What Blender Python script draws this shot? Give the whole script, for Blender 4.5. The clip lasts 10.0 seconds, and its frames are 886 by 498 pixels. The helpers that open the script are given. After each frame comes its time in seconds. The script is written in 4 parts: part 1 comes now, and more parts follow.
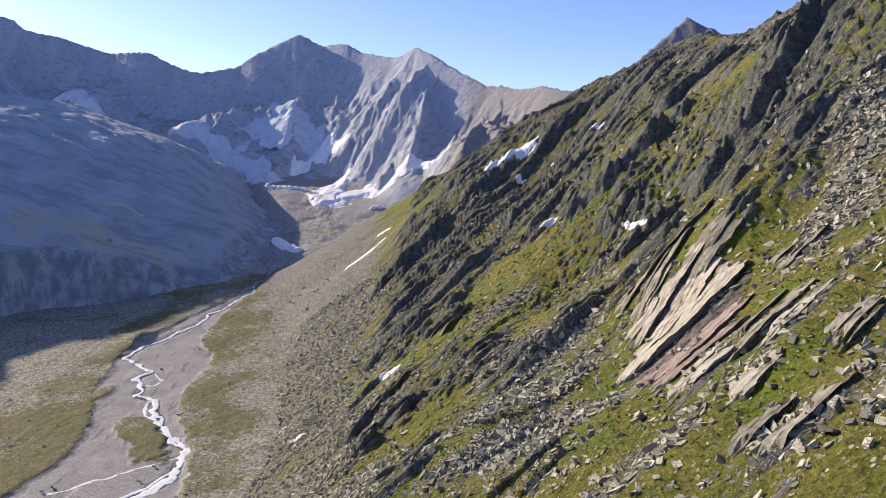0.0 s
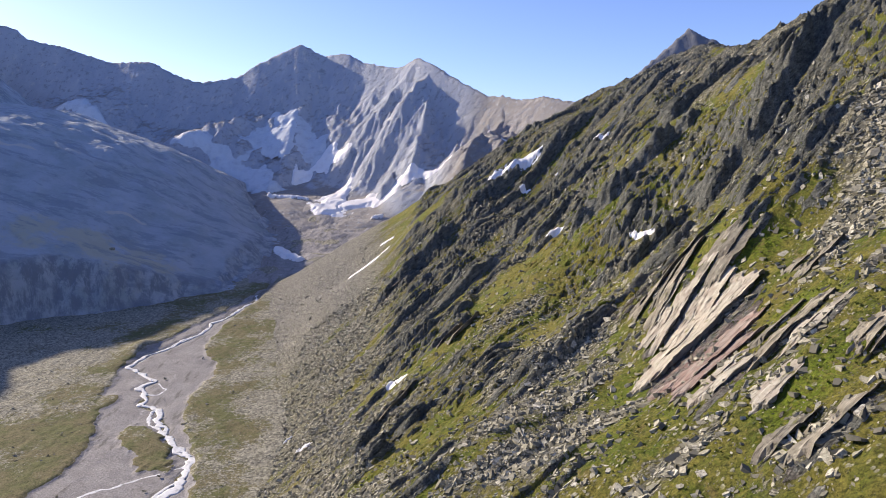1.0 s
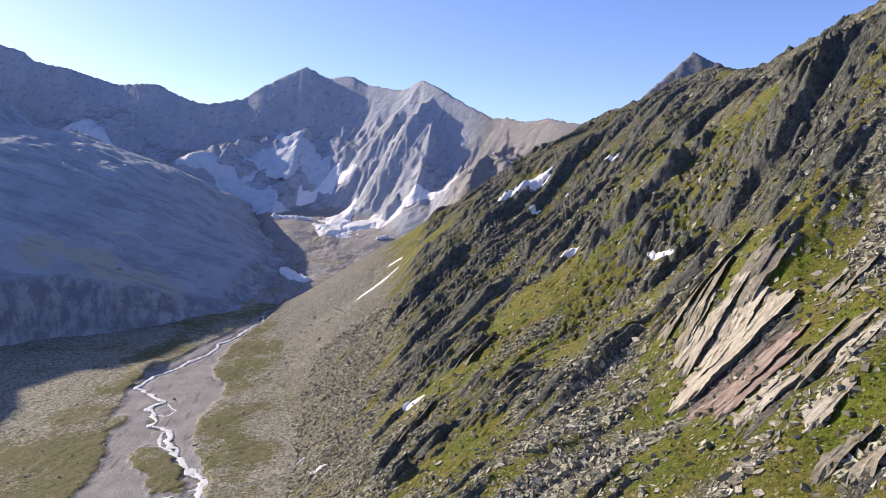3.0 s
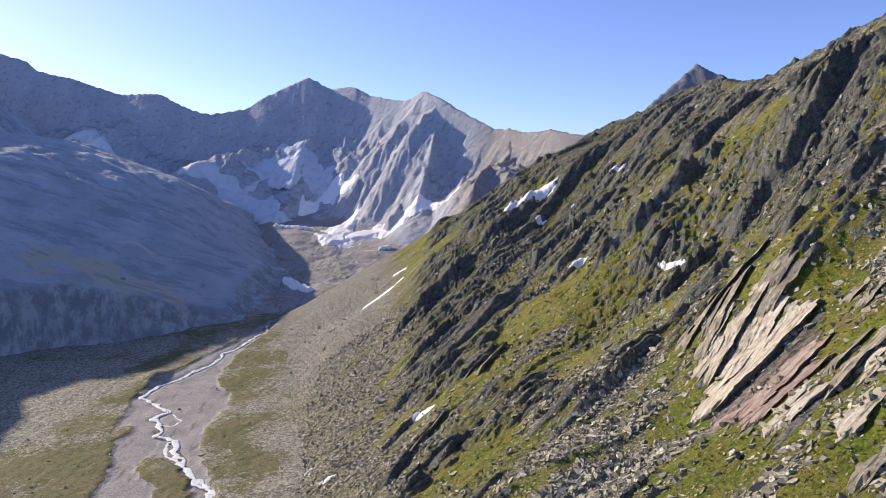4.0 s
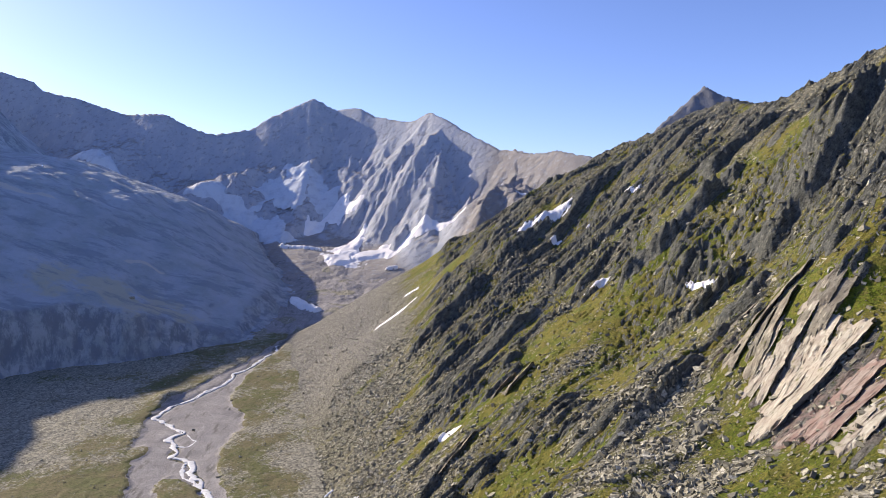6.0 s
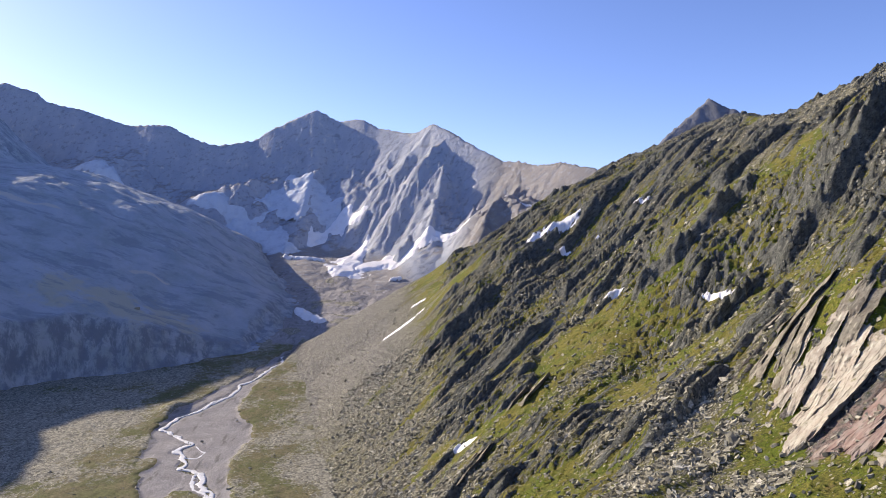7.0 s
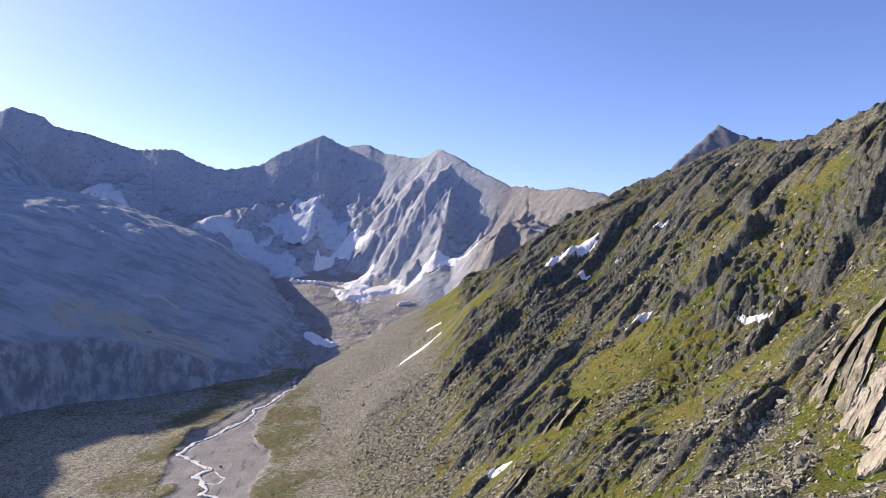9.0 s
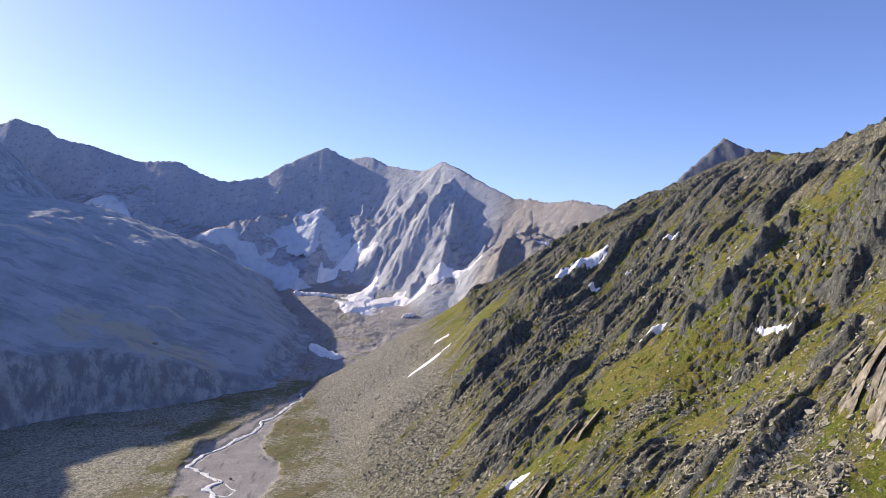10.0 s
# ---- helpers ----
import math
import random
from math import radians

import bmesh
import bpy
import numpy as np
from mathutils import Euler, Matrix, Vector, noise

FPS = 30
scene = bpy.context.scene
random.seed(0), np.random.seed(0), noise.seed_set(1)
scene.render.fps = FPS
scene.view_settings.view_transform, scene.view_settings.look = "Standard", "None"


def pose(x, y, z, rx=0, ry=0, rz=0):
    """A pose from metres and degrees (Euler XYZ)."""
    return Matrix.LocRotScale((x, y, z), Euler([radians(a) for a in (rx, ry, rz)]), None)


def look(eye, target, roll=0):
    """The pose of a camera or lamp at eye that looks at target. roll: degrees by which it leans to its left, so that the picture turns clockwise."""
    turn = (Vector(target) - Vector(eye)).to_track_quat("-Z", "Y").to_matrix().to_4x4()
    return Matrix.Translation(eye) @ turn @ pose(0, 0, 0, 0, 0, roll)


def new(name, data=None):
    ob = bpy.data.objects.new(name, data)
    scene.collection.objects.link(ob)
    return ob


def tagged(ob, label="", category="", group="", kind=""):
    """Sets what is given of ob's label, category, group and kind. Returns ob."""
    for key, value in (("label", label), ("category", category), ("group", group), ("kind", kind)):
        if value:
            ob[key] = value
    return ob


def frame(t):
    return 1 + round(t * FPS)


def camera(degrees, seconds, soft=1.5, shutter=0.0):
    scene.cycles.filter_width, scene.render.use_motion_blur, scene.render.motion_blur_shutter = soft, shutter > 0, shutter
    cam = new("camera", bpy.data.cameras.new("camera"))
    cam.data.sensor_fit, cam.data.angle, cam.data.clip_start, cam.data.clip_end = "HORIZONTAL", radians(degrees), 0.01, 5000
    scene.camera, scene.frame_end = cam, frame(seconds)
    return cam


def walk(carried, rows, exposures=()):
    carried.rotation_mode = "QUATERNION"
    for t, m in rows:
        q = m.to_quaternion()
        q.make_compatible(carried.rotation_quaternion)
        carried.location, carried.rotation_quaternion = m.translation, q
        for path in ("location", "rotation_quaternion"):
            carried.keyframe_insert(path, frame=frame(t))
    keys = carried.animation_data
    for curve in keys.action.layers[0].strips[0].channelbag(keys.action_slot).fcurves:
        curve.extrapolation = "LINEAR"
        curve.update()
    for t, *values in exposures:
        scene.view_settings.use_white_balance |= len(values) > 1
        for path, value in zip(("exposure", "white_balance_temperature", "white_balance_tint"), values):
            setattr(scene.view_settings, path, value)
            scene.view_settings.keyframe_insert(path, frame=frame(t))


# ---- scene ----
cam = camera(66.00, 10.0, soft=0.55)
# seconds, place in metres, turn in degrees
PATH = [
    (0, 0, 0, 290, 81, -0, 0),
    (0.5, -3.46, -0.28, 289.95, 81.402, -0.056, -0.04),
    (1, -6.93, -0.58, 289.83, 81.802, -0.127, -0.08),
    (1.5, -10.52, -0.87, 289.65, 82.245, -0.161, -0.1),
    (2, -14.29, -1.15, 289.42, 82.664, -0.197, -0.131),
    (2.5, -18.32, -1.39, 289.15, 83.134, -0.222, -0.146),
    (4, -32.43, -1.83, 288.22, 84.475, -0.388, -0.289),
    (4.5, -37.91, -1.88, 287.87, 84.902, -0.443, -0.339),
    (5, -43.82, -1.88, 287.52, 85.289, -0.501, -0.419),
    (5.5, -50.14, -1.85, 287.15, 85.756, -0.531, -0.477),
    (7, -71.39, -1.66, 285.87, 87.184, -0.679, -0.693),
    (7.5, -79.11, -1.63, 285.35, 87.716, -0.714, -0.765),
    (8, -87.07, -1.67, 284.77, 88.253, -0.758, -0.838),
    (8.5, -95.2, -1.8, 284.1, 88.751, -0.826, -0.965),
    (9, -103.4, -2.06, 283.32, 89.304, -0.856, -1.05),
    (9.5, -111.58, -2.48, 282.41, 89.83, -0.922, -1.161),
    (10, -119.65, -3.11, 281.35, 90.385, -0.986, -1.224),
]
walk(cam, [(t, pose(x, y, z, rx, ry, rz)) for t, x, y, z, rx, ry, rz in PATH], [(0, 0.5, 6080, 33), (10, 0.5, 6080, 33)])


# ---- daylight ----
SUN_UP, SUN_LEFT = 25.0, 60.0
world = bpy.data.worlds.new("sky")
scene.world = world
world.use_nodes = True
sky_nodes = world.node_tree
sky = sky_nodes.nodes.new("ShaderNodeTexSky")
sky.sky_type, sky.sun_disc = "NISHITA", False
sky.sun_elevation, sky.sun_rotation = radians(SUN_UP), radians(-SUN_LEFT)
sky.altitude, sky.air_density, sky.dust_density, sky.ozone_density = 2000, 0.9, 2.4, 4.0
sky_nodes.nodes["Background"].inputs["Strength"].default_value = 0.135
sky_nodes.links.new(sky.outputs["Color"], sky_nodes.nodes["Background"].inputs["Color"])
sun = new("sun", bpy.data.lights.new("sun", "SUN"))
sun.data.energy, sun.data.angle, sun.data.color = 4.4, radians(0.53), (1.0, 0.935, 0.60)
sun.matrix_world = look((0, 0, 0), (math.sin(radians(SUN_LEFT)) * math.cos(radians(SUN_UP)), -math.cos(radians(SUN_LEFT)) * math.cos(radians(SUN_UP)), -math.sin(radians(SUN_UP))))


# ---- materials ----
class Nodes:
    """Short hand for node trees."""

    def __init__(self, name):
        self.mat = bpy.data.materials.new(name)
        self.mat.use_nodes = True
        self.tree = self.mat.node_tree
        self.bsdf = self.tree.nodes["Principled BSDF"]
        self.where = self.add("ShaderNodeNewGeometry").outputs["Position"]

    def add(self, kind, **values):
        node = self.tree.nodes.new(kind)
        for key, value in values.items():
            node.inputs[key.replace("_", " ")].default_value = value
        return node

    def link(self, a, b):
        self.tree.links.new(a, b)

    def place(self, scale=(1, 1, 1), turn=0.0, where=None):
        node = self.add("ShaderNodeMapping")
        node.inputs["Scale"].default_value = scale
        node.inputs["Rotation"].default_value = (0, 0, radians(turn))
        self.link(where or self.where, node.inputs["Vector"])
        return node.outputs["Vector"]

    def along(self, stretch=6.0, way=(0.74, 0.30, 0.60)):
        """Places drawn out along the beds of rock."""
        node = self.add("ShaderNodeMapping")
        node.vector_type = "TEXTURE"
        node.inputs["Rotation"].default_value = Vector((1, 0, 0)).rotation_difference(Vector(way)).to_euler()
        node.inputs["Scale"].default_value = (stretch, 1, 1)
        self.link(self.where, node.inputs["Vector"])
        return node.outputs["Vector"]

    def noise(self, size, detail=5.0, rough=0.55, where=None):
        node = self.add("ShaderNodeTexNoise", Scale=1.0 / size, Detail=detail, Roughness=rough)
        self.link(where or self.where, node.inputs["Vector"])
        return node.outputs["Fac"]

    def cells(self, size, where=None, feature="F1"):
        node = self.add("ShaderNodeTexVoronoi", Scale=1.0 / size)
        node.feature = feature
        self.link(where or self.where, node.inputs["Vector"])
        return node

    def ramp(self, value, *stops):
        node = self.add("ShaderNodeValToRGB")
        while len(node.color_ramp.elements) < len(stops):
            node.color_ramp.elements.new(0.5)
        for element, (p, c) in zip(node.color_ramp.elements, stops):
            element.position, element.color = p, (*c, 1) if len(c) == 3 else c
        self.link(value, node.inputs["Fac"])
        return node.outputs["Color"]

    def mix(self, fac, a, b, blend="MIX"):
        node = self.add("ShaderNodeMix")
        node.data_type, node.blend_type = "RGBA", blend
        for socket, value in ((node.inputs[0], fac), (node.inputs[6], a), (node.inputs[7], b)):
            if isinstance(value, (int, float)):
                socket.default_value = value
            elif isinstance(value, tuple):
                socket.default_value = (*value, 1)
            else:
                self.link(value, socket)
        return node.outputs[2]

    def math(self, op, a, b=0.0, clamp=False):
        node = self.add("ShaderNodeMath")
        node.operation, node.use_clamp = op, clamp
        for socket, value in ((node.inputs[0], a), (node.inputs[1], b)):
            if isinstance(value, (int, float)):
                socket.default_value = value
            else:
                self.link(value, socket)
        return node.outputs[0]

    def band(self, value, low, high):
        node = self.add("ShaderNodeMapRange")
        node.interpolation_type = "SMOOTHSTEP"
        node.inputs["From Min"].default_value, node.inputs["From Max"].default_value = low, high
        self.link(value, node.inputs["Value"])
        return node.outputs["Result"]

    def mask(self, name):
        node = self.add("ShaderNodeAttribute")
        node.attribute_name = name
        return node.outputs["Fac"]

    def finish(self, colour, rough=0.9, bump=None, depth=0.5, strength=1.0):
        if isinstance(colour, tuple):
            self.bsdf.inputs["Base Color"].default_value = (*colour, 1)
        else:
            self.link(colour, self.bsdf.inputs["Base Color"])
        if isinstance(rough, (int, float)):
            self.bsdf.inputs["Roughness"].default_value = rough
        else:
            self.link(rough, self.bsdf.inputs["Roughness"])
        self.bsdf.inputs["Specular IOR Level"].default_value = 0.25
        if bump is not None:
            node = self.add("ShaderNodeBump", Strength=strength, Distance=depth)
            self.link(bump, node.inputs["Height"])
            self.link(node.outputs["Normal"], self.bsdf.inputs["Normal"])
        return self.mat


def stone_colour(n, low, high, size=6.0):
    """Weathered rock: beds, lichen and stains."""
    beds = n.noise(size * 0.30, 7, 0.66, n.along(7.0))
    body = n.ramp(n.noise(size, 6, 0.62), (0.3, low), (0.7, high))
    dark = tuple(0.3 * c for c in low)
    pale = tuple(min(1.35 * c, 0.66) for c in high)
    body = n.mix(n.band(beds, 0.54, 0.68), body, pale)
    body = n.mix(n.math("MULTIPLY", n.band(n.noise(size * 0.2, 6, 0.75), 0.5, 0.66), 0.55), body, tuple(0.5 * c for c in low))
    return n.mix(n.math("MULTIPLY", n.band(beds, 0.45, 0.34), 0.85), body, dark)


def land_material(name, rock_low, rock_high, scree, grass_dry, grass_lush, stones=1.5):
    n = Nodes(name)
    fine = n.noise(2.2, 6, 0.65)
    rock = stone_colour(n, rock_low, rock_high)
    rock = n.mix(n.math("MULTIPLY", n.mask("rust"), n.band(n.noise(5.0, 5), 0.35, 0.6)), rock, (0.37, 0.255, 0.215))
    tilted = n.along(1.7)
    big = n.cells(stones, tilted)
    big.distance = "CHEBYCHEV"
    small = n.cells(stones * 0.45, tilted)
    small.distance = "CHEBYCHEV"
    heap = n.mix(0.5, n.mix(1.0, scree, n.ramp(big.outputs["Color"], (0.1, (0.35, 0.35, 0.35)), (0.9, (1.8, 1.78, 1.72))), "MULTIPLY"),
                 n.mix(1.0, scree, n.ramp(small.outputs["Color"], (0.1, (0.35, 0.35, 0.35)), (0.9, (1.8, 1.8, 1.74))), "MULTIPLY"))
    # Gaps between stones darkened in colour, standing in for the shade there.
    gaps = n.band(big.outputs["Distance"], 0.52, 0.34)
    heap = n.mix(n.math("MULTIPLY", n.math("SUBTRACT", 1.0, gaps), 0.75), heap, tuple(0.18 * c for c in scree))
    heap = n.mix(n.math("MULTIPLY", n.band(n.noise(3.4, 6, 0.7), 0.55, 0.66), 0.7), heap, tuple(0.6 * c for c in grass_lush))
    heap = n.mix(n.math("MULTIPLY", n.mask("fan"), 0.8), heap, n.mix(1.0, heap, (0.98, 1.0, 1.28), "MULTIPLY"))
    turf = n.mix(n.band(n.noise(26.0, 4), 0.4, 0.62), grass_dry, grass_lush)
    turf = n.mix(n.math("MULTIPLY", n.band(n.noise(7.0, 7, 0.72), 0.47, 0.66), 0.85), turf, tuple(0.5 * c for c in grass_lush))
    turf = n.mix(n.math("MULTIPLY", n.band(fine, 0.50, 0.62), 0.75), turf, tuple(1.35 * c for c in grass_dry))
    turf = n.mix(n.math("MULTIPLY", n.band(n.noise(1.3, 5, 0.75), 0.52, 0.62), 0.75), turf, tuple(0.28 * c for c in grass_lush))
    turf = n.mix(n.math("MULTIPLY", n.band(n.noise(11.0, 6, 0.7), 0.56, 0.66), 0.6), turf, (0.19, 0.135, 0.055))
    turf = n.mix(n.math("MULTIPLY", n.band(n.mask("scree"), 0.30, 0.55), 0.7), turf, (0.155, 0.140, 0.070))
    turf = n.mix(n.math("MULTIPLY", n.math("MULTIPLY", n.mask("lush"), n.band(n.noise(1.6, 6, 0.72), 0.58, 0.44)), 0.8), turf, (0.135, 0.185, 0.008))
    specks = n.cells(1.9, tilted)
    pebble = n.math("MULTIPLY", n.band(specks.outputs["Distance"], 0.30, 0.20), n.band(n.math("ADD", n.noise(14.0, 4), n.math("MULTIPLY", n.mask("scree"), 0.4)), 0.55, 0.72))
    turf = n.mix(pebble, turf, tuple(1.6 * c for c in scree))
    loose = n.math("ADD", n.math("ADD", n.mask("scree"), n.math("MULTIPLY", n.mask("fan"), 0.35)), n.math("ADD", n.math("MULTIPLY", n.math("SUBTRACT", n.noise(6.0, 7, 0.72), 0.5), 1.2), n.math("MULTIPLY", n.math("SUBTRACT", n.noise(2.4, 5, 0.72), 0.5), 1.6)))
    cover = n.band(loose, 0.40, 0.52)
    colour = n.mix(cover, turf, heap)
    streaks = n.noise(3.0, 7, 0.7, n.along(5.0))
    hard = n.math("ADD", n.mask("rock"), n.math("ADD", n.math("MULTIPLY", n.math("SUBTRACT", n.noise(4.0, 6, 0.65), 0.5), 0.5), n.math("MULTIPLY", n.math("SUBTRACT", streaks, 0.5), 0.9)))
    bed = n.band(hard, 0.38, 0.46)
    colour = n.mix(bed, colour, rock)
    colour = n.mix(1.0, colour, n.ramp(n.noise(0.9, 4, 0.8), (0.36, (0.5, 0.5, 0.5)), (0.64, (1.5, 1.5, 1.5))), "MULTIPLY")
    soil = n.math("MULTIPLY", n.noise(2.6, 9, 0.78), 1.5)
    ledge = n.math("MULTIPLY", n.math("MULTIPLY", streaks, bed), 3.4)
    bump = n.math("ADD", n.math("ADD", soil, ledge), n.math("MULTIPLY", n.math("MULTIPLY", gaps, cover), 0.6))
    return n.finish(colour, 0.92, bump, 1.0, 1.0)


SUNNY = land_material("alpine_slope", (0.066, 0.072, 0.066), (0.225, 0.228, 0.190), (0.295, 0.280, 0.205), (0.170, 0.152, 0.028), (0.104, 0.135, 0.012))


def hazed_flank_material():
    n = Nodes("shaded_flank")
    # Flank tones lifted and rock tinted blue to stand in for air haze.
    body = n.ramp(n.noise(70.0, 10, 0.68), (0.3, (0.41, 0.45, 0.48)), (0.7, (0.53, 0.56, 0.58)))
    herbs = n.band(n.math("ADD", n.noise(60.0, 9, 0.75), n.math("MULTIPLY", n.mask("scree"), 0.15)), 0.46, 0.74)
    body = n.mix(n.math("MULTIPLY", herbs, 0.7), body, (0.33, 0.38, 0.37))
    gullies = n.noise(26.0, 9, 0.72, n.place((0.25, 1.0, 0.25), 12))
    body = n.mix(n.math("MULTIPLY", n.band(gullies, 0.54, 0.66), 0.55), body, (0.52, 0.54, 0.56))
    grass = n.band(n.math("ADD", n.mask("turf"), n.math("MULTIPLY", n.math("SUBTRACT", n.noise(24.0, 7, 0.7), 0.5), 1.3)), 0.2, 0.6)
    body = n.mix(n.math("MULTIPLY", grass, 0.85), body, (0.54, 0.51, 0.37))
    # Steep faces darkened in colour, since sky light alone hardly shades them.
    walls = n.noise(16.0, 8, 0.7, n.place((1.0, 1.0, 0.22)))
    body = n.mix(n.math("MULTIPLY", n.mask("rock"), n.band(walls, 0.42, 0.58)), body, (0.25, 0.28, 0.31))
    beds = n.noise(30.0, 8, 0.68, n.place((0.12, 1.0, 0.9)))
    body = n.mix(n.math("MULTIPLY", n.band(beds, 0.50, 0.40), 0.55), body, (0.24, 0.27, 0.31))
    pale_lines = n.band(n.math("ADD", n.mask("pale"), n.math("MULTIPLY", n.math("SUBTRACT", n.noise(9.0, 6, 0.7), 0.5), 0.8)), 0.35, 0.7)
    body = n.mix(pale_lines, body, (0.60, 0.57, 0.50))
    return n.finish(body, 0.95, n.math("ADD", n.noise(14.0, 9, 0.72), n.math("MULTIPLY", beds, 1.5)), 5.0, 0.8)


HAZED_FLANK = hazed_flank_material()


def floor_material():
    n = Nodes("valley_floor")
    gravel = n.ramp(n.noise(18.0, 7, 0.65), (0.3, (0.25, 0.235, 0.225)), (0.7, (0.37, 0.35, 0.335)))
    streak = n.noise(9.0, 5, 0.6, n.place((1.0, 0.22, 1.0), 24))
    gravel = n.mix(n.band(streak, 0.56, 0.66), gravel, (0.19, 0.18, 0.165))
    veins = n.noise(12.0, 7, 0.65, n.place((1.0, 0.2, 1.0), 30))
    gravel = n.mix(n.math("MULTIPLY", n.band(veins, 0.60, 0.68), 0.8), gravel, (0.46, 0.44, 0.42))
    gravel = n.mix(n.math("MULTIPLY", n.band(n.noise(1.5, 6, 0.75), 0.52, 0.64), 0.5), gravel, (0.17, 0.16, 0.15))
    stones = n.cells(2.2)
    heap = n.mix(1.0, (0.275, 0.26, 0.205), n.ramp(stones.outputs["Color"], (0.1, (0.45, 0.45, 0.45)), (0.9, (1.5, 1.5, 1.45))), "MULTIPLY")
    turf = n.mix(n.band(n.noise(30.0, 6, 0.65), 0.4, 0.62), (0.175, 0.15, 0.075), (0.13, 0.135, 0.05))
    turf = n.mix(n.math("MULTIPLY", n.band(n.noise(3.0, 6, 0.75), 0.50, 0.62), 0.7), turf, (0.065, 0.075, 0.02))
    mix_in = n.math("ADD", n.mask("scree"), n.math("ADD", n.math("MULTIPLY", n.math("SUBTRACT", n.noise(9.0, 8, 0.75), 0.5), 1.6), n.math("MULTIPLY", n.math("SUBTRACT", n.noise(2.5, 4, 0.7), 0.5), 1.2)))
    land = n.mix(n.band(mix_in, 0.35, 0.6), turf, heap)
    bank = n.math("ADD", n.mask("gravel"), n.math("MULTIPLY", n.math("SUBTRACT", n.noise(5.0, 5), 0.5), 0.35))
    colour = n.mix(n.band(bank, 0.44, 0.54), land, gravel)
    colour = n.mix(1.0, colour, n.ramp(n.noise(1.4, 4, 0.8), (0.36, (0.62, 0.62, 0.62)), (0.64, (1.4, 1.4, 1.38))), "MULTIPLY")
    bump = n.math("ADD", n.noise(4.0, 8, 0.7), n.math("MULTIPLY", stones.outputs["Distance"], -0.4))
    return n.finish(colour, 0.9, bump, 1.0, 0.6)


FLOOR_MAT = floor_material()


def hazed_range_material():
    n = Nodes("hazed_granite_range")
    # Granite made paler and bluer than it is, painting distance haze into it.
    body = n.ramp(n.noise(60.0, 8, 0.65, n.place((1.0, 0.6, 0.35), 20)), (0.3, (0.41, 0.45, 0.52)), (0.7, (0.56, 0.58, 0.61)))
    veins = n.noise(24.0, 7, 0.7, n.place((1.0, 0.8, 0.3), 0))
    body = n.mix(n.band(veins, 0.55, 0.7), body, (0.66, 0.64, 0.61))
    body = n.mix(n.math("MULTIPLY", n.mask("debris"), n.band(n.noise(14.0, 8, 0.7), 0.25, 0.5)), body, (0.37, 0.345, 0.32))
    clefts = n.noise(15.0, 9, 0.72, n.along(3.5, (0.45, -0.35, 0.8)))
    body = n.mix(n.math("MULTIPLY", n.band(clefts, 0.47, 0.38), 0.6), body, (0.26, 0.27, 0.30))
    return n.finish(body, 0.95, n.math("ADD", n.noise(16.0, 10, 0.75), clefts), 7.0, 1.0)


HAZED_RANGE_MAT = hazed_range_material()


def dark_peak_material():
    n = Nodes("dark_peak")
    body = n.ramp(n.noise(40.0, 8, 0.65), (0.3, (0.15, 0.16, 0.18)), (0.7, (0.25, 0.255, 0.27)))
    return n.finish(body, 0.95, n.noise(12.0, 9, 0.7), 4.0, 0.8)


PEAK_MAT = dark_peak_material()


def snow_material(name, body, dirt, amount=0.5, size=6.0):
    n = Nodes(name)
    colour = n.mix(n.math("MULTIPLY", n.band(n.noise(size, 7, 0.7), 0.45, 0.75), amount), body, dirt)
    return n.finish(colour, 0.6, n.noise(size * 0.5, 4, 0.6), 0.08 * size, 0.5)


SNOW_MAT = snow_material("old_snow", (0.86, 0.86, 0.87), (0.55, 0.50, 0.46))
ICE_MAT = snow_material("glacier_ice", (0.60, 0.65, 0.70), (0.42, 0.46, 0.52), 0.9, 26.0)
FIRN_MAT = snow_material("far_snow", (0.90, 0.88, 0.86), (0.66, 0.61, 0.56), 0.5, 26.0)

WATER_MAT = snow_material("glacier_stream", (0.82, 0.82, 0.80), (0.42, 0.43, 0.42), 0.9, 4.0)
STONE_SMALL = Nodes("loose_stone")
tone = STONE_SMALL.add("ShaderNodeNewGeometry").outputs["Random Per Island"]
STONE_MAT = STONE_SMALL.finish(STONE_SMALL.mix(STONE_SMALL.band(STONE_SMALL.noise(0.9, 6, 0.7), 0.35, 0.7), STONE_SMALL.ramp(tone, (0.0, (0.11, 0.107, 0.08)), (0.4, (0.31, 0.295, 0.205)), (0.8, (0.53, 0.50, 0.37)), (1.0, (0.70, 0.67, 0.54))), (0.17, 0.155, 0.12)),
                               0.9, STONE_SMALL.noise(0.5, 6, 0.7), 0.12, 0.7)
BIG = Nodes("boulder_stone")
tone = BIG.add("ShaderNodeObjectInfo").outputs["Random"]
body = BIG.ramp(tone, (0.0, (0.15, 0.145, 0.105)), (0.6, (0.29, 0.27, 0.20)), (1.0, (0.50, 0.47, 0.36)))
BOULDER_MAT = BIG.finish(BIG.mix(BIG.band(BIG.noise(1.1, 7, 0.7), 0.38, 0.66), body, BIG.mix(0.6, body, (0.12, 0.12, 0.10))), 0.92, BIG.noise(0.8, 7, 0.7), 0.25, 0.8)
SHRUB = Nodes("dwarf_shrub")
tone = SHRUB.add("ShaderNodeNewGeometry").outputs["Random Per Island"]
SHRUB_MAT = SHRUB.finish(SHRUB.ramp(tone, (0.0, (0.07, 0.095, 0.010)), (1.0, (0.12, 0.15, 0.015))), 0.7)


